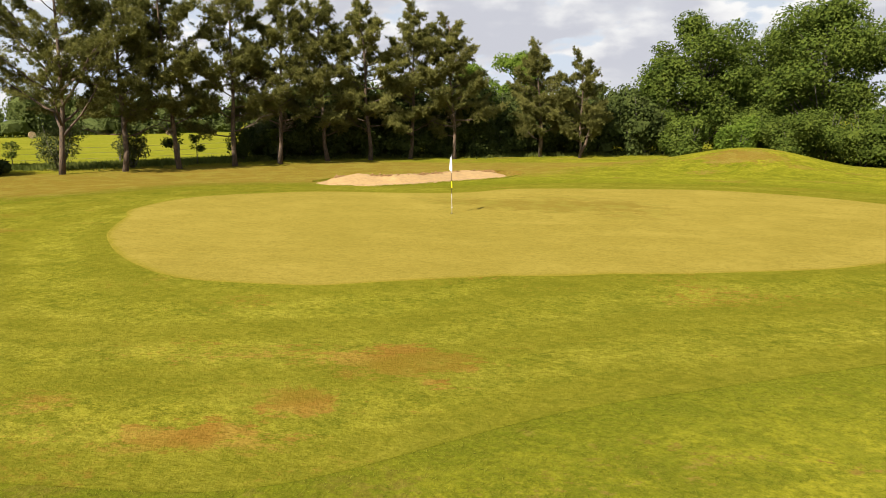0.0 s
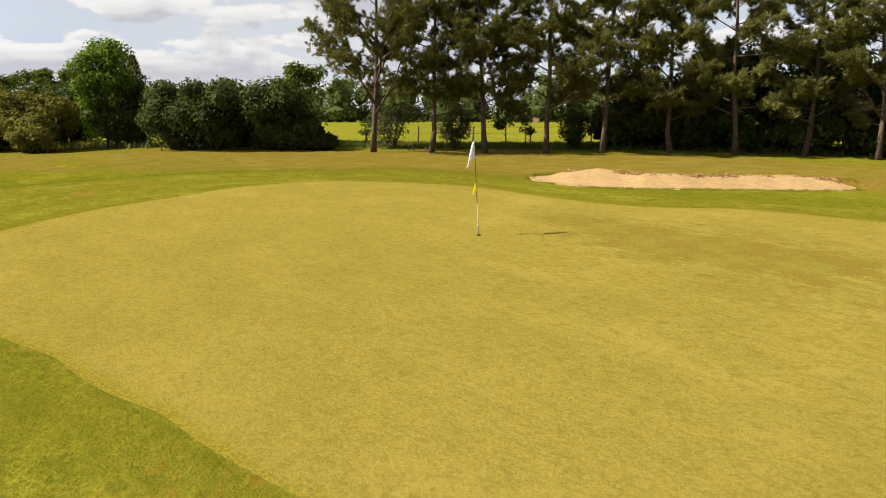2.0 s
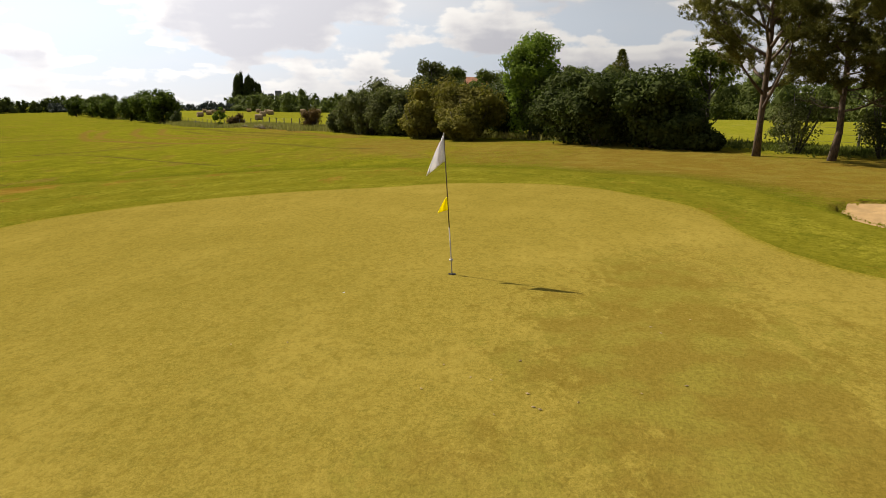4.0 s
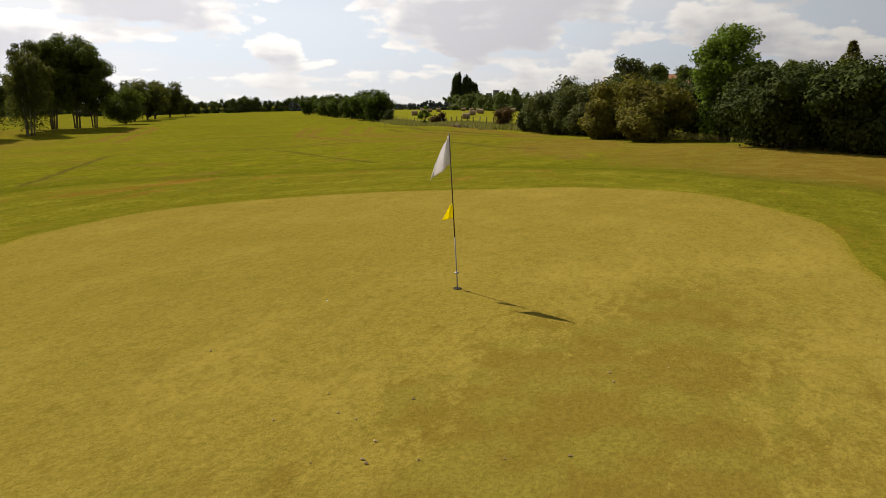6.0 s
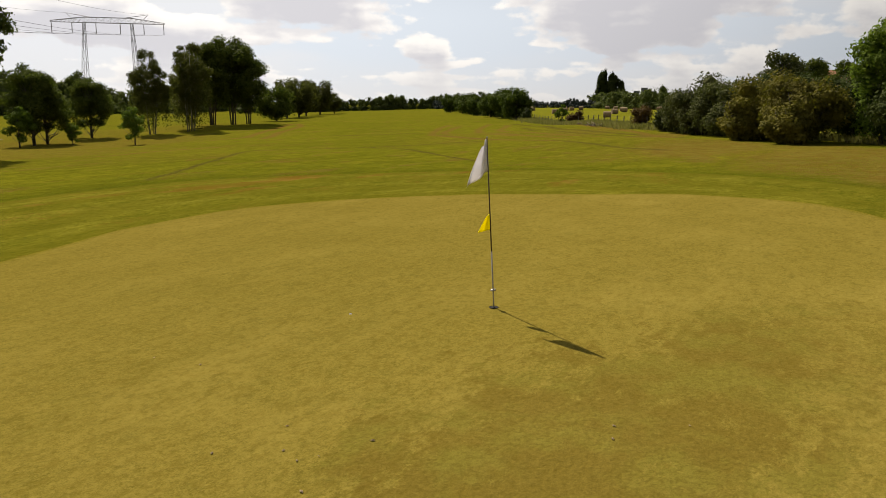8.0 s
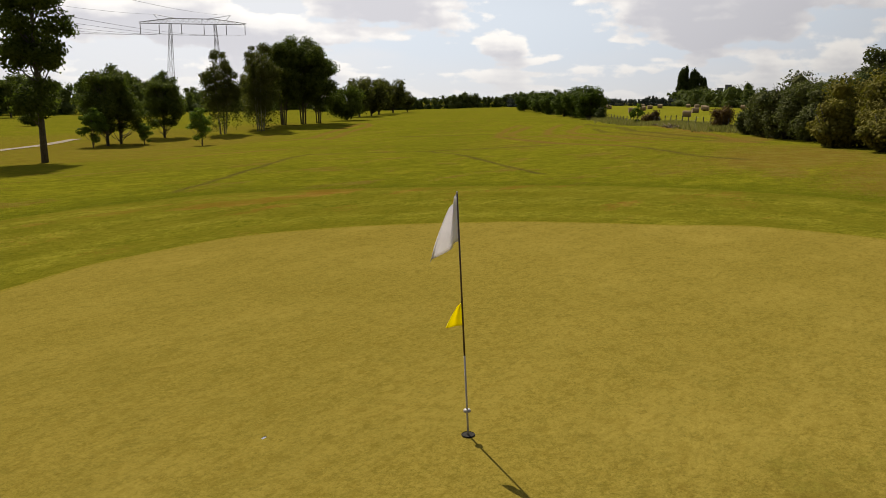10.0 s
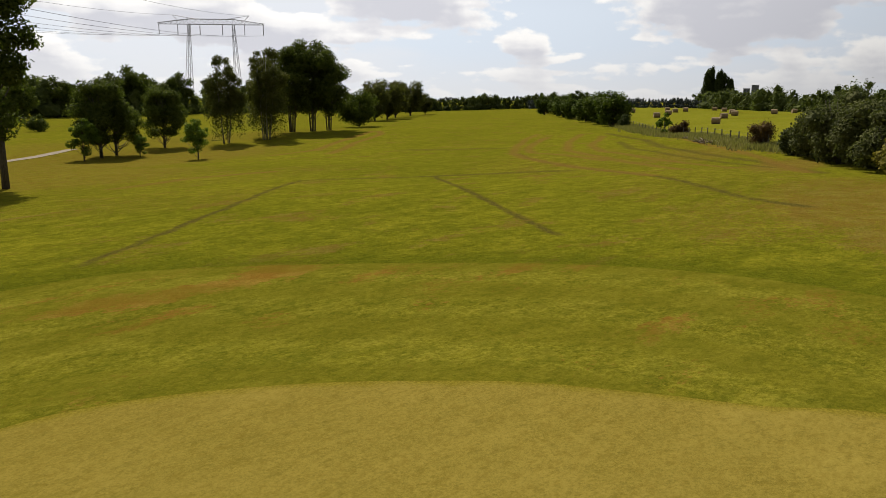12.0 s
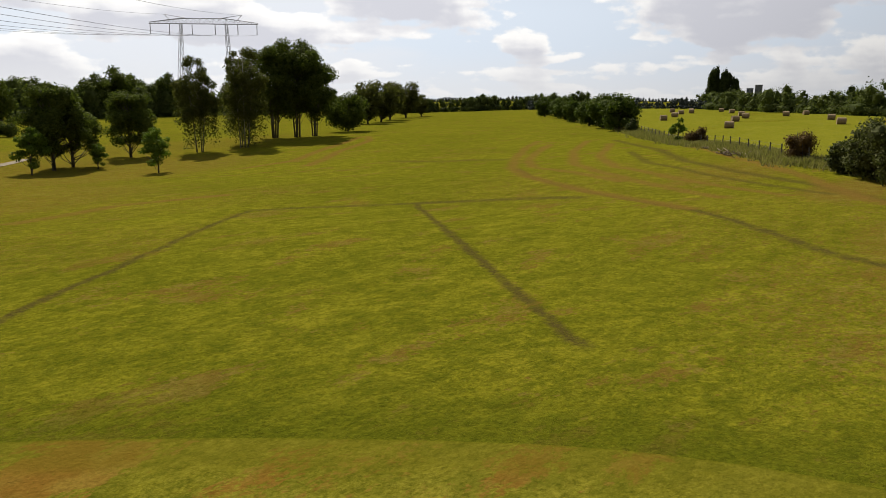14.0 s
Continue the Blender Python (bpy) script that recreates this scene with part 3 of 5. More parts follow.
def needle_mesh(name, pos, axis, length, mat, rng, blades=8, width=0.13):
    """A brush of needles at each place."""
    n = len(pos)
    p = np.repeat(pos, blades, 0)
    ax = np.repeat(axis, blades, 0)
    d = unit(ax + rng.normal(0, 0.62, (n * blades, 3)))
    w = unit(np.cross(d, rng.normal(0, 1, (n * blades, 3))))
    ln = (length * rng.uniform(0.7, 1.3, n * blades))[:, None]
    v = np.stack([p - w * ln * width * 0.5, p + w * ln * width * 0.5, p + d * ln], 1).reshape(-1, 3)
    f = np.arange(n * blades * 3).reshape(-1, 3)
    return fast_mesh(name, v, f, mat)


def in_lobes(lobes, count, rng, fill=0.35):
    """Places and outward directions on and just inside a set of ellipsoids, in proportion to their surface."""
    lobes = np.asarray(lobes, float)
    area = (lobes[:, 3] * lobes[:, 4] * lobes[:, 5]) ** (2 / 3)
    pick = rng.choice(len(lobes), count, p=area / area.sum())
    d = unit(rng.normal(0, 1, (count, 3)))
    r = 1 - fill * rng.random(count) ** 1.6
    L = lobes[pick]
    pos = L[:, :3] + d * L[:, 3:6] * r[:, None] + rng.normal(0, 0.10, (count, 3)) * L[:, 3:6]
    return pos, unit(d / L[:, 3:6])


def lobed(rng, cx, cy, cz, rx, ry, rz, count, size, shell=0.55, full=False):
    """A crown built up of smaller lobes, uneven at its outline."""
    out = []
    for _ in range(count):
        d = unit(rng.normal(0, 1, 3))
        if full:
            z, turn = rng.uniform(-1, 1), rng.uniform(0, 6.283)
            d = np.array([math.cos(turn) * (1 - abs(z) ** 2.6) ** 0.5, math.sin(turn) * (1 - abs(z) ** 2.6) ** 0.5, z])
        k = shell + (1 - shell) * rng.random() ** 0.6
        s = size * rng.uniform(0.7, 1.4)
        out.append((cx + d[0] * rx * k * 0.85, cy + d[1] * ry * k * 0.85, cz + d[2] * rz * k * 0.85, s, s, s * rng.uniform(0.6, 0.9)))
    return out


# ---- trees ----
def pine_meshes(seed, height, bare, spread, lean=(0, 0), fork=False, fan=False, full=1.0):
    """A scots pine: bare bent trunk, limbs that rise and branch, and brushes of needles on the twigs."""
    rng = np.random.default_rng(seed)
    verts, faces = [], []
    k = np.linspace(0, 1, 10)
    wob = rng.normal(0, 0.10, (10, 2)).cumsum(0) * 0.55
    wob -= wob[0]
    axis = np.stack([wob[:, 0] + lean[0] * np.sin(k * 2.2), wob[:, 1] + lean[1] * np.sin(k * 2.2), k * height], 1)
    girth = 0.0118 * height * (1 - 0.88 * k) + 0.02
    girth[0] *= 1.25
    tube(verts, faces, axis, girth, 9)
    twig_a, twig_b = [], []

    def at(z):
        return np.array([np.interp(z, axis[:, 2], axis[:, i]) for i in range(3)])

    def bough(p0, aim, rise, reach, thick, f):
        """A limb that curves upward, with side branches and twigs along its outer part."""
        s = np.linspace(0, 1, 6)
        way = np.array([math.cos(aim), math.sin(aim), 0])
        line = p0 + np.outer(s * reach, way) + np.outer(reach * (rise * s + 0.28 * s * s), [0, 0, 1]) + rng.normal(0, 0.035 * reach, (6, 3)) * s[:, None]
        tube(verts, faces, line, thick * (1 - 0.85 * s) + 0.006, 5)
        bald = f < 0.07 and rng.random() < 0.55
        count = int(5 + reach * 4.2 * full)
        for q in np.linspace(0.30, 1.0, count):
            b0 = np.array([np.interp(q, s, line[:, i]) for i in range(3)])
            side = aim + rng.choice([-1, 1]) * rng.uniform(0.25, 1.15) * (1.15 - 0.5 * q)
            ln = (0.25 + 0.34 * reach * (1.2 - 0.6 * q)) * rng.uniform(0.6, 1.25)
            b1 = b0 + ln * np.array([math.cos(side), math.sin(side), rng.uniform(-0.05, 0.65)])
            tube(verts, faces, [b0, (b0 + b1) / 2 + rng.normal(0, 0.03, 3), b1], [0.014, 0.010, 0.004], 3)
            if bald:
                continue
            for u in np.linspace(0.25, 1.0, 6):
                t0 = b0 + (b1 - b0) * u
                d = unit((b1 - b0) / ln * 0.7 + rng.normal(0, 0.62, 3) + [0, 0, 0.30])
                twig_a.append(t0)
                twig_b.append(t0 + d * rng.uniform(0.18, 0.42))

    limbs = int((11 + 2.3 * (height - bare)) * (0.88 if fan else 0.95))
    for i in range(limbs):
        f = (i + rng.uniform(0.2, 0.8)) / limbs
        z = bare * 0.80 + (height * 0.97 - bare * 0.80) * f ** 1.0
        wide = 0.72 + 1.1 * f if f < 0.26 else 1.0 - 0.86 * ((f - 0.26) / 0.74) ** 1.5
        reach = max(0.35, spread * wide * rng.uniform(0.66, 1.15))
        rise = rng.uniform(-0.22, 0.34) + 0.5 * f
        thick = 0.045 * (1 - 0.6 * f)
        if fan and f < 0.45:
            rise, thick, reach = rng.uniform(0.35, 1.0), 0.075, reach * 1.1
        bough(at(z), i * 2.4 + rng.normal(0, 0.35), rise, reach, thick, f)
    bough(at(height * 0.98), 0.0, 2.5, 0.3, 0.02, 1.0)
    if fork:
        base = np.array([0.0, 0, 0.25])
        arm = [base, base + [-0.45, 0, 0.9], base + [-0.75, 0.05, 2.0], base + [-0.7, 0.1, 3.4]]
        tube(verts, faces, arm, [0.13, 0.11, 0.09, 0.05], 8)
        for q in range(7):
            bough(np.array(arm[2]) + (np.array(arm[3]) - arm[2]) * q / 6, 1.9 + q * 2.4, 0.35, rng.uniform(0.7, 1.3), 0.025, 0.5)
    a, b = np.array(twig_a), np.array(twig_b)
    per = 10
    u = rng.uniform(0.0, 1.05, (len(a), per, 1))
    tips = (a[:, None] + (b - a)[:, None] * u + rng.normal(0, 0.045, (len(a), per, 3))).reshape(-1, 3)
    ways = np.repeat(unit(b - a), per, 0) + [0, 0, 0.35]
    wood = mesh("trunk", verts, faces, M_PINEBARK, True)
    needles = needle_mesh("crown", tips, unit(ways), 0.18, M_NEEDLE, rng, 6, 0.16)
    return wood, needles


def tree(name, x, y, meshes, label, category="tree", group="", turn=0.0, scale=1.0, sink=0.06, parts=("trunk", "crown")):
    root = empty(name, x, y, gz(x, y) - sink, label, category, group)
    root.rotation_euler = (0, 0, radians(turn))
    root.scale = (scale,) * 3 if not isinstance(scale, tuple) else scale
    for nm, me in zip(parts, meshes):
        child(nm, me, root)
    return root


def broad_meshes(seed, height, bare, rx, leaf, count, mat, barkm, trunk=0.16, lobes=26, lobe=0.30, stems=1, shape=0.5, weep=0.0, shell=0.55, full=False):
    """A broad-leaved tree: trunk, limbs into the lobes, and leaves."""
    rng = np.random.default_rng(seed)
    verts, faces = [], []
    rz = (height - bare) / 2
    cz = bare + rz
    L = lobed(rng, 0, 0, cz, rx, rx, rz, lobes, rx * lobe, shell, full)
    if shape != 0.5:
        L = [(l[0] * (1 + (0.5 - shape) * (l[2] - cz) / rz), l[1] * (1 + (0.5 - shape) * (l[2] - cz) / rz), *l[2:]) for l in L]
    for s in range(stems):
        a = 6.283 * s / stems + rng.random()
        o = 0.22 * (stems > 1) * stems ** 0.5
        foot = np.array([math.cos(a) * o, math.sin(a) * o, 0])
        top = np.array([foot[0] * 3.2 + rng.normal(0, 0.15), foot[1] * 3.2 + rng.normal(0, 0.15), height * 0.86])
        mid = (foot + top) / 2 + rng.normal(0, 0.12, 3) * min(1.0, height / 12)
        tk = trunk / stems ** 0.4
        tube(verts, faces, [foot, foot * 0.6 + mid * 0.4, mid, top], [tk * 1.25, tk, tk * 0.7, tk * 0.15], 8)
        for l in L[s::stems]:
            z0 = min(max(bare * 0.75, l[2] - rx * rng.uniform(0.4, 0.9)), height * 0.8)
            p0 = np.array([np.interp(z0, [0, mid[2], top[2]], [foot[i], mid[i], top[i]]) for i in range(3)])
            p2 = np.array(l[:3])
            tube(verts, faces, [p0, (p0 + p2) / 2 + [0, 0, -0.08 * rx], p2], [tk * 0.42, tk * 0.25, 0.01], 4)
    pos, nrm = in_lobes(L, count, rng, 0.6)
    if weep:
        n2 = count // 2
        drop = rng.random(n2) ** 1.5 * weep
        pos[:n2, 2] = np.maximum(pos[:n2, 2] - drop, 0.5)
    pos[:, 2] = np.maximum(pos[:, 2], 0.25)
    return mesh("trunk", verts, faces, barkm, True), leaf_mesh("crown", pos, nrm + [0, 0, 0.35], leaf, mat, rng)


def core_mesh(L, mat, shrink=0.6):
    bm = bmesh.new()
    rough = np.random.default_rng(len(L))
    for i, l in enumerate(L):
        m = Matrix.Translation(l[:3]) @ Matrix.Diagonal((l[3] * shrink, l[4] * shrink, l[5] * shrink, 1))
        bmesh.ops.create_icosphere(bm, subdivisions=1, radius=1, matrix=m)
    for v in bm.verts:
        v.co += Vector(rough.normal(0, 0.05, 3))
        v.co.z = max(v.co.z, 0.02)
    me = bpy.data.meshes.new("inner_foliage")
    bm.to_mesh(me)
    bm.free()
    me.materials.append(mat)
    return me


def shrub(name, x, y, rx, ry, h, leaf, count, mat, label, seed, lobes=14, size=0.42, turn=0.0, category="shrub", group="", dense=True):
    """A bush that is leafy to the ground, with its branches inside."""
    rng = np.random.default_rng(seed)
    L = []
    for _ in range(lobes):
        d = unit(rng.normal(0, 1, 3))
        k = 0.45 + 0.55 * rng.random()
        s = size * min(rx, ry, h * 0.6) * rng.uniform(0.75, 1.35)
        L.append((d[0] * rx * k * 0.8, d[1] * ry * k * 0.8, max(h * 0.48 + d[2] * h * 0.44 * k, s * 0.55), s, s, s * 0.85))
    L.append((0, 0, h * 0.45, rx * 0.72, ry * 0.72, h * 0.42))
    pos, nrm = in_lobes(L, count, rng, 0.4)
    keep = pos[:, 2] > 0.03
    root = empty(name, x, y, gz(x, y) - 0.04, label, category, group)
    root.rotation_euler = (0, 0, radians(turn))
    verts, faces = [], []
    for _ in range(9):
        a, r = rng.random() * 6.28, rng.uniform(0.3, 0.8)
        tip = (math.cos(a) * rx * r, math.sin(a) * ry * r, h * rng.uniform(0.5, 0.9))
        tube(verts, faces, [(tip[0] * 0.12, tip[1] * 0.12, 0), (tip[0] * 0.6, tip[1] * 0.6, tip[2] * 0.5), tip], [0.06, 0.04, 0.01], 4)
    child("branchwork", mesh("branchwork", verts, faces, M_BARK, True), root)
    child("leaves", leaf_mesh("leaves", pos[keep], nrm[keep] + [0, 0, 0.3], leaf, mat, rng), root)
    if dense:
        child("inner_foliage", core_mesh(L, mat), root)
    return root

# ---- ground, apron, green ----
N_ANG = 540


def ring_sheet(name, rows_of, mat, lift, kind_label, border=None):
    """A sheet made of rings round the green; rows_of gives each ring's radius by angle."""
    a = np.linspace(0, 2 * math.pi, N_ANG, endpoint=False)
    V, gap = [], []
    for fn in rows_of:
        r = fn(a)
        x, y = GC[0] + r * np.cos(a), GC[1] + r * np.sin(a)
        V.append(np.stack([x, y, ground_z(x, y) + lift], 1))
        gap.append(r - border(a) if border else rows_of[-1](a) - r)
    k = len(V)
    i = np.arange(k - 1)[:, None] * N_ANG
    j = np.arange(N_ANG)[None]
    j2 = (j + 1) % N_ANG
    f = np.stack([i + j, i + N_ANG + j, i + N_ANG + j2, i + j2], -1).reshape(-1, 4)
    verts = np.concatenate(V)
    me = fast_mesh(name, verts, f, mat)
    me.attributes.new("edge", "FLOAT", "POINT").data.foreach_set("value", np.concatenate(gap).astype(np.float32))
    dry = np.zeros(len(verts))
    for x, y, rx, ry, amount in DRY_GROUND:
        r = np.hypot((verts[:, 0] - x) / rx, (verts[:, 1] - y) / ry)
        dry = np.maximum(dry, amount * np.clip(1.9 - r, 0, 1))
    me.attributes.new("dry", "FLOAT", "POINT").data.foreach_set("value", dry.astype(np.float32))
    me.polygons.foreach_set("use_smooth", np.ones(len(me.polygons), bool))
    return tagged(new(name, me), kind_label[0], kind_label[1], "", "structure")


green_rings = [lambda a, k=k: green_radius(a) * k for k in np.linspace(0.002, 1, 46)]
apron_rings = [lambda a, k=k: green_radius(a) + apron_width(a) * k for k in np.linspace(0, 1, 22)]
outer = list(np.arange(0.3, 13.0, 0.28))
while outer[-1] < 3000:
    outer.append(outer[-1] * (1.04 if outer[-1] < 70 else 1.10))
outer_rings = [lambda a, e=e: green_radius(a) + apron_width(a) + e for e in outer]
ring_sheet("ground", green_rings + apron_rings[1:] + outer_rings, M_ROUGH, 0.0, ("uneven mown fairway grass with dry brown patches and dark ruts", "ground"), lambda q: green_radius(q) + apron_width(q))
ring_sheet("apron", apron_rings, M_APRON, 0.0055, ("closely mown grass collar round the putting green", "grass collar"))
ring_sheet("putting_green", green_rings, M_GREEN, 0.0045, ("smooth yellowish putting green turf, dry in places", "putting green"))

# hay field beyond the hedge and the pines
EDGE = [(-393, -227), (-274, -148.7), (-192, -95.3), (-130, -53.3), (-84, -22.5), (-52, 4), (-31, 17.5), (-8, 31), (14, 46), (80, 84)]


def field_sheet():
    pts = []
    for (ax, ay), (bx, by) in zip(EDGE[:-1], EDGE[1:]):
        m = max(2, int(math.hypot(bx - ax, by - ay) / 3))
        pts += [(ax + (bx - ax) * i / m, ay + (by - ay) * i / m) for i in range(m)]
    pts.append(EDGE[-1])
    P2 = np.array(pts)
    V = []
    for d in [0, 1.5, 4, 8, 14, 22, 32, 44, 58, 75, 95, 120, 150, 190, 240, 300]:
        x, y = P2[:, 0] - 0.56 * d, P2[:, 1] + 0.83 * d
        V.append(np.stack([x, y, ground_z(x, y) + 0.05], 1))
    n = len(P2)
    i = np.arange(len(V) - 1)[:, None] * n
    j = np.arange(n - 1)[None]
    f = np.stack([i + j, i + j + 1, i + n + j + 1, i + n + j], -1).reshape(-1, 4)
    return tagged(new("field", fast_mesh("field", np.concatenate(V), f, M_FIELD)), "bright mown hay field behind the fence", "field", "", "structure")


field_sheet()


def ribbon(name, pts, wide, mat, lift, label, category):
    V, F = [], []
    for i, (x, y) in enumerate(pts):
        x2, y2 = pts[min(i + 1, len(pts) - 1)]
        x1, y1 = pts[max(i - 1, 0)]
        l = math.hypot(x2 - x1, y2 - y1)
        nx, ny = -(y2 - y1) / l, (x2 - x1) / l
        w = wide * (0.85 + 0.3 * random.random())
        for k in (-0.5, -0.17, 0.17, 0.5):
            px, py = x + nx * w * k, y + ny * w * k
            V.append((px, py, gz(px, py) + lift))
    for i in range(len(pts) - 1):
        for k in range(3):
            a = i * 4 + k
            F.append((a, a + 1, a + 5, a + 4))
    return tagged(new(name, mesh(name, V, F, mat, True)), label, category, "", "structure")


ribbon("footpath", [(-26.0 - 1.09 * i, -81.7 - 0.93 * i) for i in range(28)], 1.7, M_PATH, 0.05, "pale sandy footpath crossing the grass", "path")

# ---- bunker ----
def bunker_sand():
    k = np.linspace(0, 1, 70)
    s = np.linspace(0, 1, len(BUNKER))
    cx, cy, w = (np.interp(k, s, BUNKER[:, i]) for i in range(3))
    tx, ty = np.gradient(cx), np.gradient(cy)
    l = np.hypot(tx, ty)
    nx, ny = -ty / l, tx / l
    V = []
    u = np.linspace(-1.02, 1.02, 22)
    for q in u:
        x, y = cx + nx * w * q, cy + ny * w * q
        rise = np.where(q > 0, 0.30 * q * w + 0.04 * np.sin(cx * 1.9), 0.16 * q * w)
        z = land(x, y) - 0.05 - 0.12 * smooth((x + 8.2) / 3.0) + rise * 0.9
        z += 0.035 * np.sin(x * 3.1 + y * 1.7) * np.sin(y * 2.3) + 0.015 * np.sin(x * 9 + 1) * np.sin(y * 8)
        V.append(np.stack([x, y, z], 1))
    n = len(k)
    i = np.arange(len(V) - 1)[:, None] * n
    j = np.arange(n - 1)[None]
    f = np.stack([i + j, i + j + 1, i + n + j + 1, i + n + j], -1).reshape(-1, 4)
    me = fast_mesh("bunker_sand", np.concatenate(V), f, M_SAND)
    me.polygons.foreach_set("use_smooth", np.ones(len(me.polygons), bool))
    tagged(new("bunker_sand", me), "pale raked sand in a shallow greenside bunker", "sand bunker", "", "structure")
    # worn lip of soil and hanging turf along the back
    rng = np.random.default_rng(5)
    V, F = [], []
    for j in range(9, n - 4):
        for c in range(16):
            q = 1.0 + rng.normal(0, 0.03)
            x, y = cx[j] + nx[j] * w[j] * q + rng.normal(0, 0.06), cy[j] + ny[j] * w[j] * q + rng.normal(0, 0.06)
            z = float(land(x, y)) + 0.17 + rng.normal(0, 0.03)
            r = rng.uniform(0.02, 0.07)
            b = len(V)
            for d in ((1, 0, -.2), (-.4, .9, .1), (-.6, -.8, 0), (0, 0, 1), (0.1, 0, -1.6)):
                V.append((x + d[0] * r * rng.uniform(.7, 1.4), y + d[1] * r * rng.uniform(.7, 1.4), z + d[2] * r * rng.uniform(.6, 1.2)))
            F += [(b, b + 1, b + 3), (b + 1, b + 2, b + 3), (b + 2, b, b + 3), (b + 1, b, b + 4), (b + 2, b + 1, b + 4), (b, b + 2, b + 4)]
    tagged(new("bunker_lip", mesh("bunker_lip", V, F, M_LIP)), "crumbling brown soil lip at the back of the bunker", "bunker lip", "", "structure")


bunker_sand()


def blades(name, x, y, size, per, mat, label, rng, flare=0.5):
    """Tufts of grass, three-cornered blades standing on the ground."""
    n = len(x)
    base = np.stack([x, y, ground_z(x, y) + 0.004], 1)
    p = np.repeat(base, per, 0) + np.concatenate([rng.normal(0, 1, (n * per, 2)) * size * 0.35, np.zeros((n * per, 1))], 1)
    d = unit(np.concatenate([rng.normal(0, flare, (n * per, 2)), np.ones((n * per, 1))], 1))
    w = unit(np.concatenate([rng.normal(0, 1, (n * per, 2)), np.zeros((n * per, 1))], 1))
    ln = (np.repeat(size * rng.uniform(0.6, 1.4, n), per) * rng.uniform(0.6, 1.3, n * per))[:, None]
    v = np.stack([p - w * ln * 0.11, p + w * ln * 0.11, p + d * ln], 1).reshape(-1, 3)
    return tagged(new(name, fast_mesh(name, v, np.arange(len(v)).reshape(-1, 3), mat)), label, "grass", "", "stuff")


rng = np.random.default_rng(11)
a = rng.uniform(radians(165), radians(330), 120000)
e = rng.random(120000) * 16.0 + 0.05
rr = green_radius(a) + e
gx, gy = GC[0] + rr * np.cos(a), GC[1] + rr * np.sin(a)
inside = e < apron_width(a)
blades("rough_grass", gx[~inside], gy[~inside], 0.034, 3, M_BLADE, "short uneven grass tufts of the rough", rng, 2.2)
blades("apron_grass", gx[inside], gy[inside], 0.016, 3, M_BLADE, "very short grass tufts of the mown collar", rng, 2.2)

# longer dry grass along the fence, round the bunker and below the hedge
lx, ly = [], []
for (ax, ay), (bx, by), w, m in (((-130, -54.2), (-70, -15.5), 2.6, 11000), ((-190, -94.5), (-130, -54.2), 2.6, 2500), ((-70, -15.5), (-31, 15), 1.4, 1500)):
    k = rng.random(m)
    lx.append(ax + (bx - ax) * k + rng.normal(0, w * 0.4, m))
    ly.append(ay + (by - ay) * k + rng.normal(0, w * 0.4, m))
blades("tall_grass", np.concatenate(lx), np.concatenate(ly), 0.42, 5, M_TALL, "tall dry grass and weeds along the fence", rng, 0.35)
# weeds below the pines, with the shade put into their colour
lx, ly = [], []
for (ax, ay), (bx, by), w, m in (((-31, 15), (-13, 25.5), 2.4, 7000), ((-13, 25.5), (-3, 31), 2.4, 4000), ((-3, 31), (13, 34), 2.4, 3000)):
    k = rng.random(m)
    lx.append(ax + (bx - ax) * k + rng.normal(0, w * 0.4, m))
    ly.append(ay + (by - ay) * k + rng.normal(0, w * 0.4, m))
blades("shaded_grass", np.concatenate(lx), np.concatenate(ly), 0.24, 5, M_DARKGRASS, "rough green grass and weeds below the pines, darkened for shade", rng, 0.6)
k = rng.random(2600) * (len(BUNKER) - 1)
bi = np.minimum(k.astype(int), len(BUNKER) - 2)
bx = BUNKER[bi] + (BUNKER[bi + 1] - BUNKER[bi]) * (k - bi)[:, None]
sd = np.where(rng.random(2600) < 0.5, 1.0, -1.0)
off = (bx[:, 2] + 0.10 + np.abs(rng.normal(0, 0.16, 2600))) * sd
blades("bunker_fringe_grass", bx[:, 0] - 0.52 * off, bx[:, 1] + 0.85 * off, 0.055, 4, M_BLADE, "ragged grass fringe round the bunker edge", rng, 0.8)

# ---- flagstick ----
LEAN = (0.004, -0.069)


def cloth(name, parent, mat, top, bottom, out, drop, way, folds, label):
    """A limp flag: hangs from the pole between two heights and falls away in folds."""
    V, F = [], []
    U, W = 14, 12
    wx, wy = way
    px, py = -wy, wx
    for i in range(U):
        u = i / (U - 1)
        for j in range(W):
            v = j / (W - 1)
            z = top + (bottom - top) * v
            reach = out * u * (0.22 + 0.78 * v ** 0.9)
            fold = folds * math.sin(u * 7.5 + v * 1.3) * u ** 0.6 * (0.4 + v * 0.6)
            z -= drop * u ** 1.1 * (0.55 + 0.45 * v)
            lx, ly = LEAN[0] * z, LEAN[1] * z
            V.append((lx + wx * reach + px * fold, ly + wy * reach + py * fold, z))
    for i in range(U - 1):
        for j in range(W - 1):
            a0 = i * W + j
            F.append((a0, a0 + 1, a0 + W + 1, a0 + W))
    ob = child(name, mesh(name, V, F, mat, True), parent, label)
    sol = ob.modifiers.new("thick", "SOLIDIFY")
    sol.thickness = 0.003
    return ob


flag = empty("golf_flagstick", 0, 0, 0.007, "slim golf flagstick with limp white flag standing in the hole", "flagstick")


def pole_piece(name, z0, z1, r0, r1, mat, label):
    V, F = [], []
    tube(V, F, [(LEAN[0] * z, LEAN[1] * z, z) for z in (z0, (z0 + z1) / 2, z1)], [r0, (r0 + r1) / 2, r1], 10)
    return child(name, mesh(name, V, F, mat, True), flag, label)


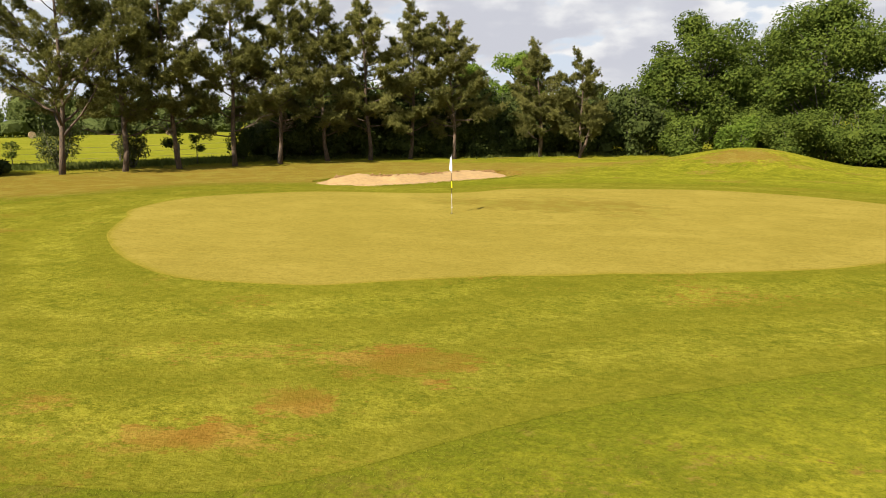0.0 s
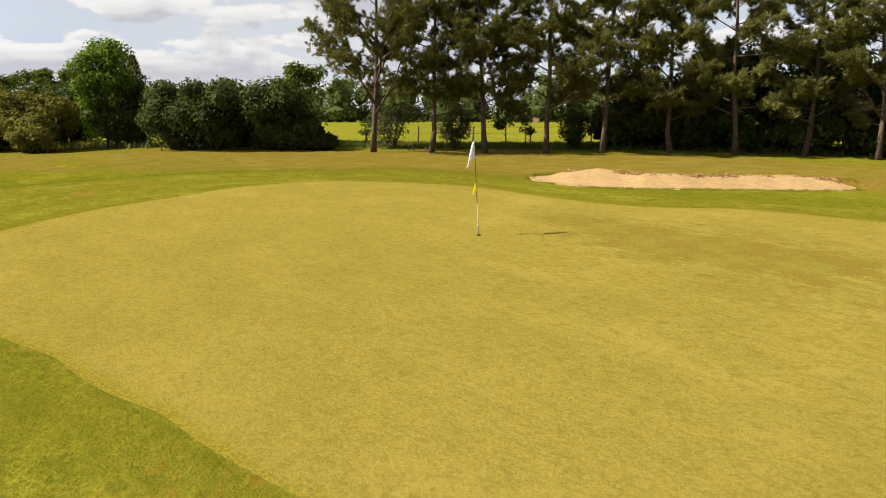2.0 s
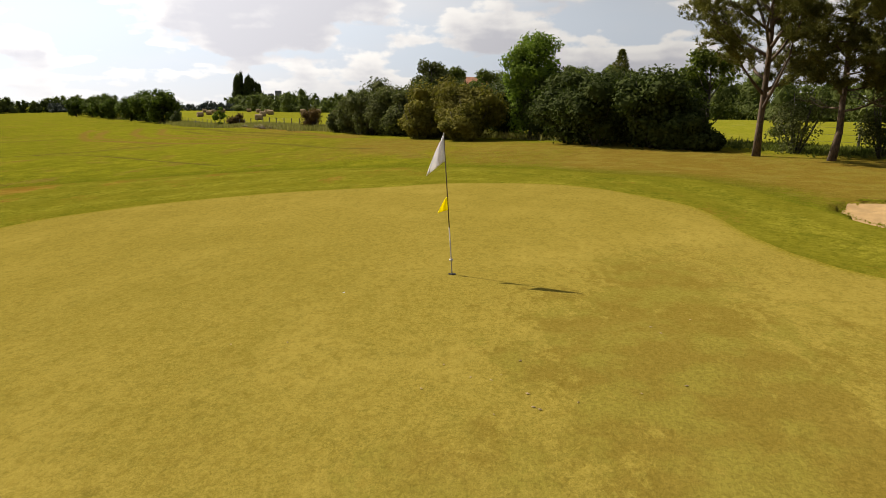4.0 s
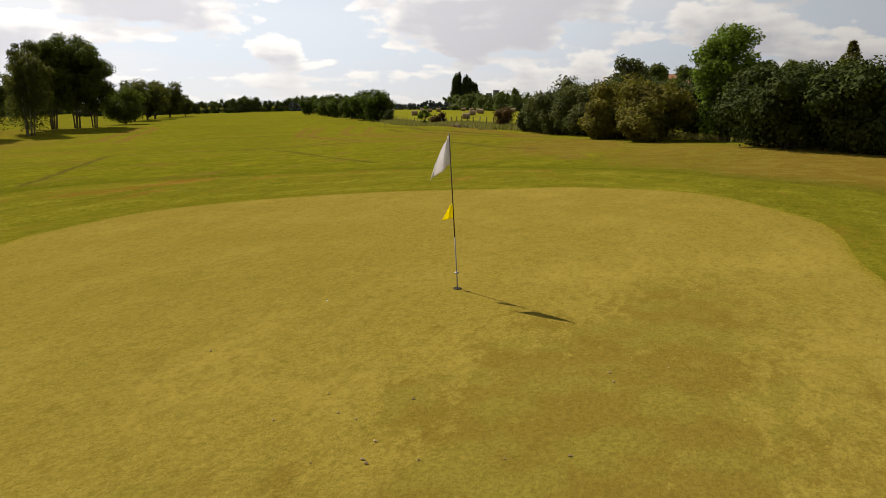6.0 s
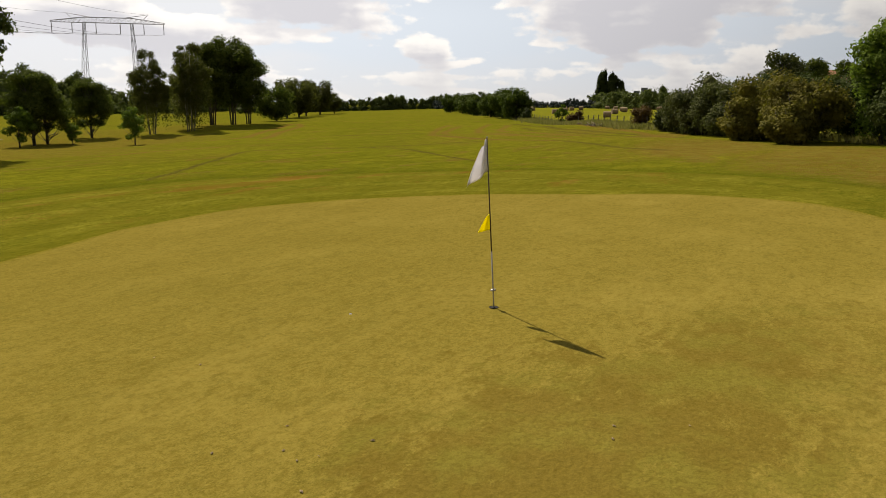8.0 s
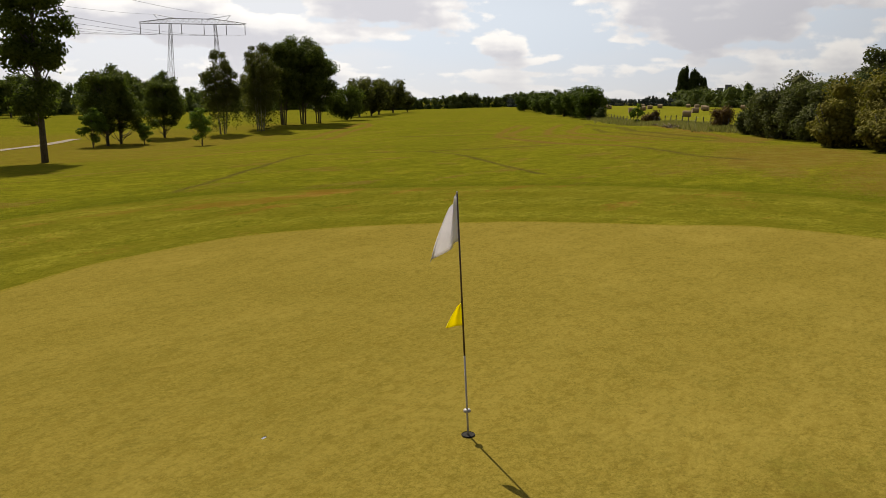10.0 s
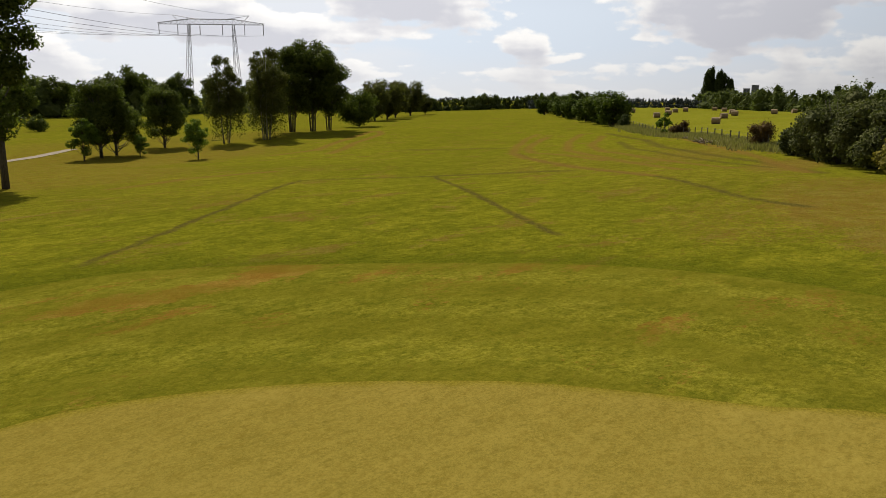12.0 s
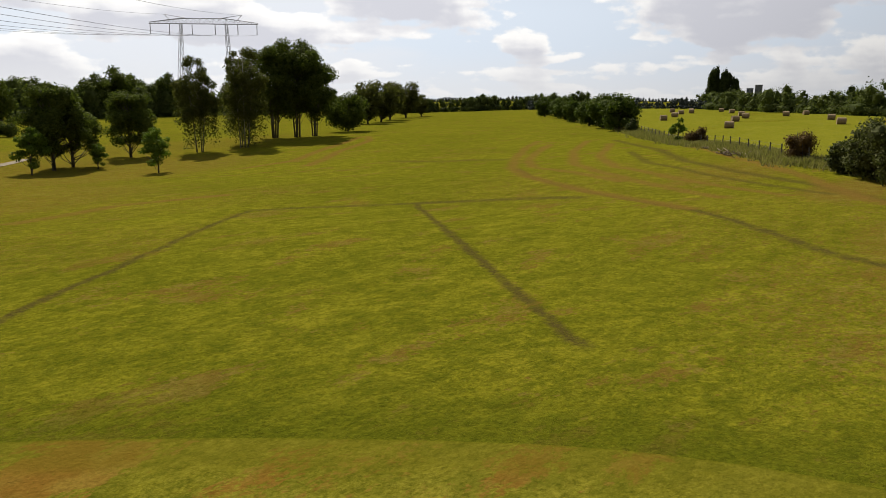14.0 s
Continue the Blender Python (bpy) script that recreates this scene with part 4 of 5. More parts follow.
pole_piece("lower_pole", -0.10, 0.72, 0.0090, 0.0085, M_POLEWHITE, "white lower pole")
pole_piece("upper_pole", 0.72, 2.115, 0.0085, 0.007, M_POLEDARK, "dark upper pole")
pole_piece("pole_cap", 2.115, 2.135, 0.010, 0.005, M_POLEWHITE, "pale rounded tip")
pole_piece("ball_lifter", 0.215, 0.235, 0.034, 0.030, M_POLEWHITE, "small white ring on the pole")
cloth("white_flag", flag, M_WHITECLOTH, 2.12, 1.72, 0.29, 0.22, (-0.10, -0.995), 0.085, "limp white flag hanging in folds")
cloth("yellow_flag", flag, M_YELLOWCLOTH, 1.19, 0.99, 0.165, 0.05, (0.10, -0.995), 0.022, "small yellow position flag")
hole = empty("hole_cup", 0, 0, 0.0, "dark round hole round the flagstick, drawn as a near-black disc", "hole")
bm = bmesh.new()
# flat disc on the turf, with the hole's shade in its colour
bmesh.ops.create_circle(bm, cap_ends=True, radius=0.054, segments=28, matrix=Matrix.Translation((0, 0, 0.012)))
part("hole_shade_disc", bm, M_HOLE, hole)
bm = bmesh.new()
o = [bm.verts.new((math.cos(i * 0.2244) * r, math.sin(i * 0.2244) * r, z)) for r, z in ((0.054, 0.012), (0.057, 0.016), (0.062, 0.010)) for i in range(28)]
for g in range(2):
    for i in range(28):
        j = (i + 1) % 28
        bm.faces.new((o[g * 28 + i], o[g * 28 + j], o[g * 28 + 28 + j], o[g * 28 + 28 + i]))
part("hole_rim", bm, M_HOLE, hole, "dark rim")

# bits of leaf lying on the green
def bits():
    r = np.random.default_rng(21)
    V, F = [], []
    spots = [(2.95, 2.43), (4.54, -0.18), (4.26, 0.28), (4.34, 0.48), (4.67, 0.8), (5.12, 0.48), (4.97, 0.83), (2.72, 2.37), (4.68, 1.83), (3.81, 0.79), (3.24, -2.39), (3.32, -5.64),
             (3.62, -5.2), (5.96, -3.86), (5.03, -5.74), (4.07, -5.27), (3.18, -1.77), (3.91, 0.01), (2.45, 2.9), (7.03, -1.43), (4.21, 0.58), (5.02, 0.88), (4.87, 1.23), (4.5, 2.28)]
    for x, y in spots:
        s = r.uniform(0.010, 0.019)
        z = gz(x, y) + 0.012
        b0 = len(V)
        t0 = r.random() * 6.28
        for q in range(6):
            g = t0 + q * 1.047
            V.append((x + math.cos(g) * s * (1.3 if q % 3 == 0 else 0.7), y + math.sin(g) * s * (1.3 if q % 3 == 0 else 0.7), z))
        V.append((x, y, z + s * 0.5))
        F += [(b0 + q, b0 + (q + 1) % 6, b0 + 6) for q in range(6)]
    tagged(new("fallen_leaves", mesh("fallen_leaves", V, F, M_STRAW)), "scattered dry leaf bits on the putting green", "leaf litter", "", "stuff")


bits()

# ---- pine row ----
PINES = [pine_meshes(3, 11.4, 2.4, 3.2), pine_meshes(4, 10.8, 2.3, 2.8, (0.3, 0.2)), pine_meshes(6, 9.9, 2.0, 2.6, (-0.2, 0.1), False, False, 1.15), pine_meshes(8, 9.1, 1.8, 2.6, (0.35, 0), False, False, 1.15), pine_meshes(9, 7.7, 1.5, 2.2, (0, 0), True), pine_meshes(13, 11.6, 2.2, 3.8, (0.25, 0), False, True)]
ROW = [(-23.17, 13.17, 5, 0, 1.03), (-20.55, 15.29, 1, 40, 1.03), (-18.0, 17.0, 1, 130, 1.04), (-15.22, 18.92, 0, 200, 0.97), (-12.86, 20.7, 1, 300, 0.99), (-10.2, 22.9, 2, 20, 1.03),
       (-7.6, 24.7, 2, 110, 1.03), (-5.1, 26.83, 2, 230, 1.02), (-1.94, 27.6, 3, 150, 1.03), (4.38, 30.35, 4, 100, 1.0), (7.26, 29.33, 4, 180, 0.9)]
for x, y, v, turn, s in ROW:
    me = PINES[v]
    tree("pine_tree", x, y, me, "tall scots pine with bare lower trunk, in a row" if y < 28 else "smaller scots pine with forked pale trunk at the row's end", "pine tree", "row of pines", turn, s)

# ---- broad-leaved trees by the pines ----
OAK_A = broad_meshes(21, 11.6, 0.9, 4.3, 0.225, 32000, M_SUNLEAF, M_BARK, 0.22, 60, 0.28, shell=0.4)
OAK_B = broad_meshes(22, 12.6, 0.8, 4.8, 0.225, 38000, M_SUNLEAF, M_BARK, 0.24, 64, 0.27, shell=0.4)
FRESH = broad_meshes(23, 9.6, 2.0, 2.8, 0.28, 8000, M_FRESH, M_BARK, 0.16, 28, 0.32)
for me, x, y, turn, s, txt in ((OAK_A, 17.0, 34.0, 10, 1.0, "large dense green tree"), (OAK_B, 25.5, 32.5, 80, 1.0, "large dense green tree"), (OAK_B, 31.5, 26.0, 200, 1.05, "large dense green tree"),
                               (OAK_A, 24.0, 40.0, 140, 0.95, "large dense green tree"), (FRESH, 3.0, 42.0, 0, 0.95, "lighter green tree"), (FRESH, -1.0, 34.0, 70, 0.80, "lighter green tree")):
    tree("broadleaf_tree", x, y, me, txt + " behind the pines and the mound", "tree", "", turn, s)
# dark thicket behind the pines
for i, (x, y, r, h) in enumerate([(-11.8, 25.3, 2.1, 4.6), (-9.2, 27.2, 2.3, 5.4), (-6.2, 29.0, 2.4, 5.8), (-3.2, 30.8, 2.4, 5.6), (-0.4, 32.2, 2.3, 5.8), (2.6, 33.6, 2.2, 4.6), (6.0, 34.6, 2.3, 4.2), (9.3, 33.4, 2.3, 4.6),
                                  (12.2, 32.6, 2.3, 5.0), (-13.8, 24.2, 1.9, 3.6), (-10.4, 29.4, 2.6, 6.0), (-6.6, 32.2, 2.6, 6.4), (-2.4, 34.8, 2.6, 6.2), (2.0, 37.0, 2.6, 5.6), (7.6, 37.6, 2.8, 5.6), (12.6, 36.6, 2.8, 6.0),
                                  (-10.6, 25.4, 1.7, 2.8), (-8.2, 26.6, 1.7, 3.0), (-5.6, 28.2, 1.7, 2.8), (-3.0, 29.6, 1.7, 3.0), (-0.6, 31.0, 1.7, 3.0), (2.0, 32.0, 1.7, 2.8), (4.8, 32.8, 1.7, 2.8), (7.6, 32.6, 1.7, 2.8),
                                  (-15.6, 25.2, 1.5, 2.6), (-14.4, 26.4, 1.7, 3.4), (-13.2, 26.8, 1.8, 3.6), (-11.9, 27.4, 1.9, 3.4), (-10.2, 28.0, 1.9, 3.2), (-8.0, 28.8, 1.9, 3.2)]):
    shrub("thicket_bush", x, y, r * 1.12, r * 1.12, h, 0.25, 4200, M_HEDGE, "dense dark bush in the thicket behind the pines", 100 + i, 14, 0.42, i * 40, "bush", "thicket behind the pines")
for i, (x, y, r, h, mt) in enumerate([(15.0, 30.0, 2.0, 3.2, M_SUNLEAF), (18.5, 29.5, 2.0, 3.0, M_FRESH), (22.0, 28.0, 2.2, 3.6, M_SUNLEAF), (25.5, 25.0, 2.4, 4.2, M_SUNLEAF), (28.0, 21.0, 2.6, 4.4, M_SUNLEAF), (29.0, 16.0, 2.4, 3.6, M_SUNLEAF), (20.5, 31.5, 2.2, 3.8, M_SUNLEAF), (24.5, 29.0, 2.2, 4.0, M_SUNLEAF), (28.5, 25.5, 2.4, 4.6, M_SUNLEAF), (31.0, 21.5, 2.6, 4.8, M_SUNLEAF), (14.0, 34.0, 2.4, 4.2, M_SUNLEAF), (20.5, 37.0, 2.8, 4.6, M_SUNLEAF)]):
    shrub("mound_bush", x, y, r, r, h, 0.18, 7500, mt, "leafy green bush behind the grassy mound", 130 + i, 13, 0.42, i * 40, "bush", "bushes behind the mound")
# undergrowth among the first pines
for i, (x, y, r, h, mt) in enumerate([(-24.8, 15.6, 1.5, 3.2, M_GREY), (-21.4, 17.8, 1.2, 3.6, M_GREY), (-16.0, 22.0, 1.2, 2.6, M_HEDGE)]):
    shrub("undergrowth_bush", x, y, r, r, h, 0.12, 3200, mt, "loose bush among the pine trunks", 150 + i, 16, 0.34, i * 55, "bush", "undergrowth", False)
SAPLING = broad_meshes(31, 3.0, 0.9, 0.85, 0.16, 700, M_OAK, M_BARK, 0.045, 10, 0.4)
for x, y, turn, s in ((-28.2, 16.2, 70, 0.62), (-18.4, 20.6, 160, 0.7), (-13.6, 22.6, 240, 0.8)):
    tree("sapling", x, y, SAPLING, "young leafy tree between the pines and the fence", "sapling", "saplings", turn, s)
tree("sapling", -19.8, 20.4, SAPLING, "young leafy tree between the pines and the fence", "sapling", "", 0, 0.95)

# ---- hedge ----
HEDGE = [(-28.7, 10.0, 2.3, 2.3, 4.5, M_HEDGE), (-31.4, 7.3, 2.5, 2.5, 4.8, M_HEDGE), (-33.8, 9.9, 2.6, 2.6, 5.1, M_HEDGE), (-34.9, 6.2, 2.4, 2.4, 4.6, M_HEDGE), (-38.2, 8.0, 2.7, 2.7, 5.2, M_HEDGE), (-27.5, 11.2, 1.5, 1.5, 2.3, M_HEDGE), (-26.6, 11.9, 1.1, 1.1, 1.3, M_HEDGE),
         (-43.8, 0.2, 2.6, 2.6, 4.6, M_OLIVE), (-47.6, -2.3, 2.6, 2.6, 4.7, M_OLIVE), (-41.6, -0.4, 1.6, 1.6, 2.9, M_OLIVE), (-45.4, -3.4, 1.6, 1.6, 3.0, M_OLIVE),
         (-51.8, -4.6, 2.2, 2.2, 4.2, M_GREY), (-55.2, -6.5, 2.4, 2.4, 5.0, M_GREY), (-58.8, -8.7, 2.4, 2.4, 5.4, M_GREY), (-62.4, -10.8, 2.1, 2.1, 4.3, M_GREY), (-65.8, -12.7, 1.5, 1.5, 2.6, M_GREY),
         (-43.0, 6.0, 2.4, 2.4, 5.2, M_HEDGE), (-48.4, 3.4, 2.5, 2.5, 5.2, M_HEDGE), (-53.6, 0.2, 2.6, 2.6, 5.4, M_HEDGE), (-58.8, -3.4, 2.6, 2.6, 5.2, M_HEDGE)]
for i, (x, y, rx, ry, h, mt) in enumerate(HEDGE):
    word = {M_HEDGE: "dark green", M_OLIVE: "yellowish olive", M_GREY: "grey-green"}[mt]
    shrub("hedge_bush", x, y, rx * 1.12, ry * 1.12, h * 0.92, 0.22, 8000, mt, "dense " + word + " bush of the tall boundary hedge", 200 + i, 26, 0.33, i * 33, "bush", "boundary hedge")
shrub("rusty_bush", -73.2, -17.3, 1.6, 1.5, 2.8, 0.15, 2800, M_RED, "small rusty green bush at the hedge's end", 230, 10, 0.42, 0, "bush")
TALLB = broad_meshes(33, 7.8, 0.1, 2.0, 0.20, 15000, M_FRESH, M_BARK, 0.11, 48, 0.34, shape=0.58, shell=0.25, full=True)
tree("hedge_tree", -43.2, 4.6, TALLB, "bright green ash tree rising out of the hedge", "tree", "", 0.0, 1.06)
BACK = broad_meshes(34, 7.8, 0.8, 2.7, 0.32, 4200, M_OAK, M_BARK, 0.15, 24, 0.34)
WILLOW = broad_meshes(35, 8.0, 1.6, 2.6, 0.30, 3800, M_GREY, M_BARK, 0.15, 22, 0.36)
for me, x, y, s, turn, txt in ((WILLOW, -72, -4, 1.0, 0, "pale green willow behind the hedge"), (BACK, -66, 2, 0.82, 60, "dark tree behind the hedge"), (BACK, -78, -2, 0.95, 130, "dark tree behind the hedge"), (BACK, -86, 9.5, 1.0, 200, "dark tree behind the hedge"),
                               (BACK, -88, 14, 1.0, 20, "dark tree behind the hedge"), (BACK, -62, 10, 0.75, 270, "dark tree behind the hedge"), (BACK, -31.6, 13.4, 0.72, 40, "dark tree behind the hedge"), (BACK, -92, 20, 1.05, 310, "dark tree behind the hedge")):
    tree("hedge_back_tree", x, y, me, txt, "tree", "trees behind the hedge", turn, s)


def conifer_meshes(seed, h, r):
    rg = np.random.default_rng(seed)
    verts, faces = [], []
    tube(verts, faces, [(0, 0, 0), (0, 0, h * 0.5), (0, 0, h)], [0.16, 0.1, 0.02], 6)
    m = 1500
    z = 0.8 + (h - 0.9) * rg.random(m) ** 1.1
    a0 = rg.random(m) * 6.28
    tier = 0.72 + 0.28 * np.abs(np.sin(z * 4.2))
    rad = r * (1 - z / h) ** 0.75 * (0.25 + 0.75 * rg.random(m)) * tier
    pos = np.stack([np.cos(a0) * rad, np.sin(a0) * rad, z - rad * 0.25], 1)
    way = unit(np.stack([np.cos(a0), np.sin(a0), -0.2 + 0 * a0], 1))
    return mesh("trunk", verts, faces, M_BARK, True), needle_mesh("crown", pos, way, 0.34, M_NEEDLE, rg, 7, 0.2)


SPRUCE = conifer_meshes(41, 8.6, 3.1)
tree("spruce_tree", -76.6, 17.4, SPRUCE, "dark pointed spruce behind the hedge", "spruce")
tree("spruce_tree", -92, -1.5, SPRUCE, "dark pointed spruce behind the hedge", "spruce", "", 90, 0.85)

# ---- house behind the hedge ----
house = empty("house", -99, -0.3, gz(-99, -0.3), "house with an orange clay roof behind the trees", "house")
house.rotation_euler = (0, 0, radians(20))
house.scale = (0.85, 0.6, 1.12)


def box(bm, x0, x1, y0, y1, z0, z1):
    bmesh.ops.create_cube(bm, size=1, matrix=Matrix.Translation(((x0 + x1) / 2, (y0 + y1) / 2, (z0 + z1) / 2)) @ Matrix.Diagonal((x1 - x0, y1 - y0, z1 - z0, 1)))


bm = bmesh.new()
box(bm, -4, 4, -5, 5, 0, 3.2)
for y in (-5, 5):
    f3 = [bm.verts.new(p) for p in ((-4, y, 3.2), (4, y, 3.2), (0, y, 5.6))]
    bm.faces.new(f3)
part("wall", bm, M_PLASTER, house)
for s in (-1, 1):
    bm = bmesh.new()
    q = [bm.verts.new(p) for p in ((s * 4.5, -5.4, 2.95), (s * 4.5, 5.4, 2.95), (0, 5.4, 5.75), (0, -5.4, 5.75))]
    q2 = [bm.verts.new((v.co.x, v.co.y, v.co.z + 0.18)) for v in q]
    bm.faces.new(q)
    bm.faces.new(q2)
    for i in range(4):
        bm.faces.new((q[i], q[(i + 1) % 4], q2[(i + 1) % 4], q2[i]))
    bmesh.ops.recalc_face_normals(bm, faces=bm.faces)
    part("roof", bm, M_ROOF, house)
for y in (-2.5, 2.0):
    bm = bmesh.new()
    box(bm, 3.98, 4.06, y - 0.6, y + 0.6, 1.0, 2.3)
    part("window", bm, M_GLASS, house)

# ---- fence ----
def fence_run(pts, label):
    fence = empty("fence", pts[0][0], pts[0][1], gz(*pts[0]), label, "fence")
    bx, by, bz = fence.location
    post = None
    heads = []
    for i, (x, y) in enumerate(pts):
        if post is None:
            bm = bmesh.new()
            bmesh.ops.create_cone(bm, cap_ends=True, segments=8, radius1=0.065, radius2=0.055, depth=1.3, matrix=Matrix.Translation((0, 0, 0.55)))
            post = part("post", bm, M_WOODPOST, fence)
            ob = post
        else:
            ob = new("post", post.data)
            ob.parent = fence
        z = gz(x, y) - bz
        ob.location = (x - bx, y - by, z)
        ob.rotation_euler = (random.gauss(0, 0.04), random.gauss(0, 0.04), random.random() * 6)
        heads.append((x - bx, y - by, z))
    for hgt in (0.35, 0.72, 1.08):
        V, F = [], []
        tube(V, F, [(x, y, z + hgt) for x, y, z in heads], [0.008] * len(heads), 3)
        child("wire", mesh("wire", V, F, M_CABLE), fence)


fence_run([(-188 + 2.95 * i, -92.6 + 1.94 * i) for i in range(20)] + [(-129.0 + 2.36 * i, -53.2 + 1.52 * i) for i in range(25)], "low wooden post and wire fence along the hay field")
fence_run([(-31 + 3.3 * i, 18.0 + 1.95 * i) for i in range(8)], "dark posts and wire behind the pine row")

# bushes along the fence
for i, (x, y, r, h, mt) in enumerate([(-130.2, -55.2, 1.4, 2.9, M_HEDGE), (-99.5, -34.4, 1.5, 2.1, M_RED)]):
    shrub("fence_bush", x, y, r, r, h, 0.2, 1300, mt, "bush growing at the field fence", 260 + i, 10, 0.42, 0, "bush", "bushes at the fence")
FENCETREE = broad_meshes(51, 6.4, 0.2, 3.2, 0.40, 6200, M_SUNLEAF, M_BARK, 0.14, 40, 0.34, shell=0.4)
FENCESAP = broad_meshes(52, 2.7, 0.2, 0.9, 0.24, 700, M_FRESH, M_BARK, 0.05, 12, 0.4)
tree("fence_sapling", -105.0, -38.6, FENCESAP, "young bushy tree at the field fence", "sapling", "", 0, 1.2)
for x, y, s, turn in ((-137.6, -61.0, 1.12, 0), (-146.5, -68.0, 1.1, 100), (-156.5, -76.0, 0.95, 200), (-177, -90, 0.9, 60), (-192, -100.2, 1.08, 160), (-206, -110, 1.0, 250), (-219, -121.5, 1.03, 20)):
    tree("fence_tree", x, y, FENCETREE, "round dark green tree beside the fairway", "tree", "trees by the fence", turn, s)

# ---- hay bales ----
def bale_mesh():
    bm = bmesh.new()
    V = []
    S, rows_n = 22, ((-0.66, 0.45), (-0.69, 0.53), (-0.62, 0.58), (0.0, 0.59), (0.62, 0.58), (0.69, 0.53), (0.66, 0.45))
    rg = np.random.default_rng(2)
    for y, r in rows_n:
        V.append([bm.verts.new((math.cos(6.2832 * i / S) * r * rg.uniform(0.97, 1.03), y, math.sin(6.2832 * i / S) * r * rg.uniform(0.97, 1.03))) for i in range(S)])
    for p, q in zip(V[:-1], V[1:]):
        for i in range(S):
            bm.faces.new((p[i], q[i], q[(i + 1) % S], p[(i + 1) % S]))
    bm.faces.new(V[0])
    bm.faces.new(list(reversed(V[-1])))
    bmesh.ops.recalc_face_normals(bm, faces=bm.faces)
    me = bpy.data.meshes.new("hay_bale")
    bm.to_mesh(me)
    bm.free()
    me.materials.append(M_STRAW)
    return me


BALE = bale_mesh()
for i, (x, y) in enumerate([(-234.8, -97.8), (-181.7, -69.3), (-206.9, -75.7), (-236.9, -84.6), (-246.4, -84.6), (-147.1, -44.3), (-177.9, -52.0), (-195.9, -54.7), (-217.7, -61.6), (-253.3, -74.3), (-218.8, -50.8), (-243.1, -50.9), (-191.1, -35.5), (-165.2, -29.4), (-264.3, -45.0),
                            (-262, -110), (-258, -95), (-268, -92), (-275, -84), (-280, -70), (-84.1, 38.5), (-71.6, 49.3), (-77.3, 54.3), (-60.5, 52.6), (-46.0, 76.0), (-44.5, 84.0), (-100, 45), (-60, 66)]):
    b = tagged(new("hay_bale", BALE), "round straw bale lying on the mown field", "hay bale", "bales on the field")
    big = 1.12 if x < -120 else 0.80
    b.location = (x, y, gz(x, y) + 0.59 * big)
    b.rotation_euler = (0, 0, radians(20 + 18 * math.sin(i * 2.4)))
    b.scale = (big, big, big)

# dead branches thrown down at the fence
def branch_heap(x, y, seed, size):
    rg = np.random.default_rng(seed)
    root = empty("branch_heap", x, y, gz(x, y), "heap of pale dead branches thrown down at the fence", "dead branches", "branch heaps")
    for k in range(9):
        V, F = [], []
        a0, ln = rg.random() * 6.28, size * rg.uniform(0.5, 1.0)
        p0 = np.array([rg.normal(0, size * 0.3), rg.normal(0, size * 0.3), 0.06])
        d = np.array([math.cos(a0), math.sin(a0), rg.uniform(0.0, 0.5)])
        tube(V, F, [p0, p0 + d * ln * 0.5 + rg.normal(0, 0.05, 3), p0 + d * ln], [0.055, 0.045, 0.025], 6)
        child("branch", mesh("branch", V, F, M_DRYWOOD, True), root)


for i, (x, y, s) in enumerate([(-81.8, -25.9, 1.1), (-79.6, -24.6, 1.2), (-78.0, -23.4, 1.3), (-87.0, -29.0, 0.9)]):
    branch_heap(x, y, 300 + i, s)

# ---- trees along the fairway's other side ----
ASH = broad_meshes(61, 16.5, 1.4, 2.2, 0.26, 17000, M_OAK, M_BARK, 0.20, 50, 0.44, shell=0.35)
tree("tall_tree", -23.6, -53.6, ASH, "tall slender tree with a dark trunk on the rough", "tree", "", 0, 1.1)
LIME = broad_meshes(62, 9.0, 0.35, 3.1, 0.24, 17000, M_OAK, M_BARK, 0.15, 64, 0.27, shape=0.82, shell=0.3, full=True)
SMALL = broad_meshes(63, 4.5, 0.3, 1.55, 0.17, 4200, M_FRESH, M_BARK, 0.06, 30, 0.26, shape=0.78, shell=0.3, full=True)
for me, x, y, s, turn, txt in ((LIME, -50.4, -90.0, 1.2, 0, "rounded dark green tree in a small clump"), (LIME, -53.9, -92.6, 1.1, 120, "rounded dark green tree in a small clump"), (SMALL, -46.4, -86.6, 1.25, 0, "small loose tree beside the clump"),
                               (SMALL, -54.4, -87.9, 0.74, 60, "thin young tree on the rough"), (SMALL, -53.4, -74.3, 1.16, 200, "young bushy tree on the rough"), (LIME, -64.5, -98.0, 1.07, 40, "rounded dark green tree behind the birches")):
    tree("park_tree", x, y, me, txt, "tree", "trees on the rough", turn, s)
BACKLIME = broad_meshes(68, 8.6, 0.9, 3.0, 0.42, 6000, M_OAK, M_BARK, 0.17, 44, 0.36, shell=0.3)
BIRCH = broad_meshes(64, 13.8, 2.4, 3.4, 0.25, 15000, M_BIRCH, M_BIRCHBARK, 0.12, 46, 0.19, 4, 0.72, 4.6, 0.15)
for x, y, s, turn in ((-73.4, -95.4, 1.05, 0), (-80.4, -94.4, 1.15, 130), (-85.0, -99.5, 1.05, 250)):
    tree("birch_tree", x, y, BIRCH, "drooping birch with several thin pale stems", "birch tree", "birches", turn, s)
BIGTREE = broad_meshes(65, 19.4, 3.2, 6.4, 0.46, 18000, M_OAK, M_BARK, 0.24, 60, 0.25, 4, 0.50, 0.0, 0.35)
for x, y, s, turn in ((-95.6, -105.2, 0.90, 0), (-98.5, -102.8, 0.90, 90), (-102.0, -102.2, 0.78, 190)):
    tree("big_tree", x, y, BIGTREE, "tall spreading dark tree with several bare stems", "tree", "tall trees by the fairway", turn, s)
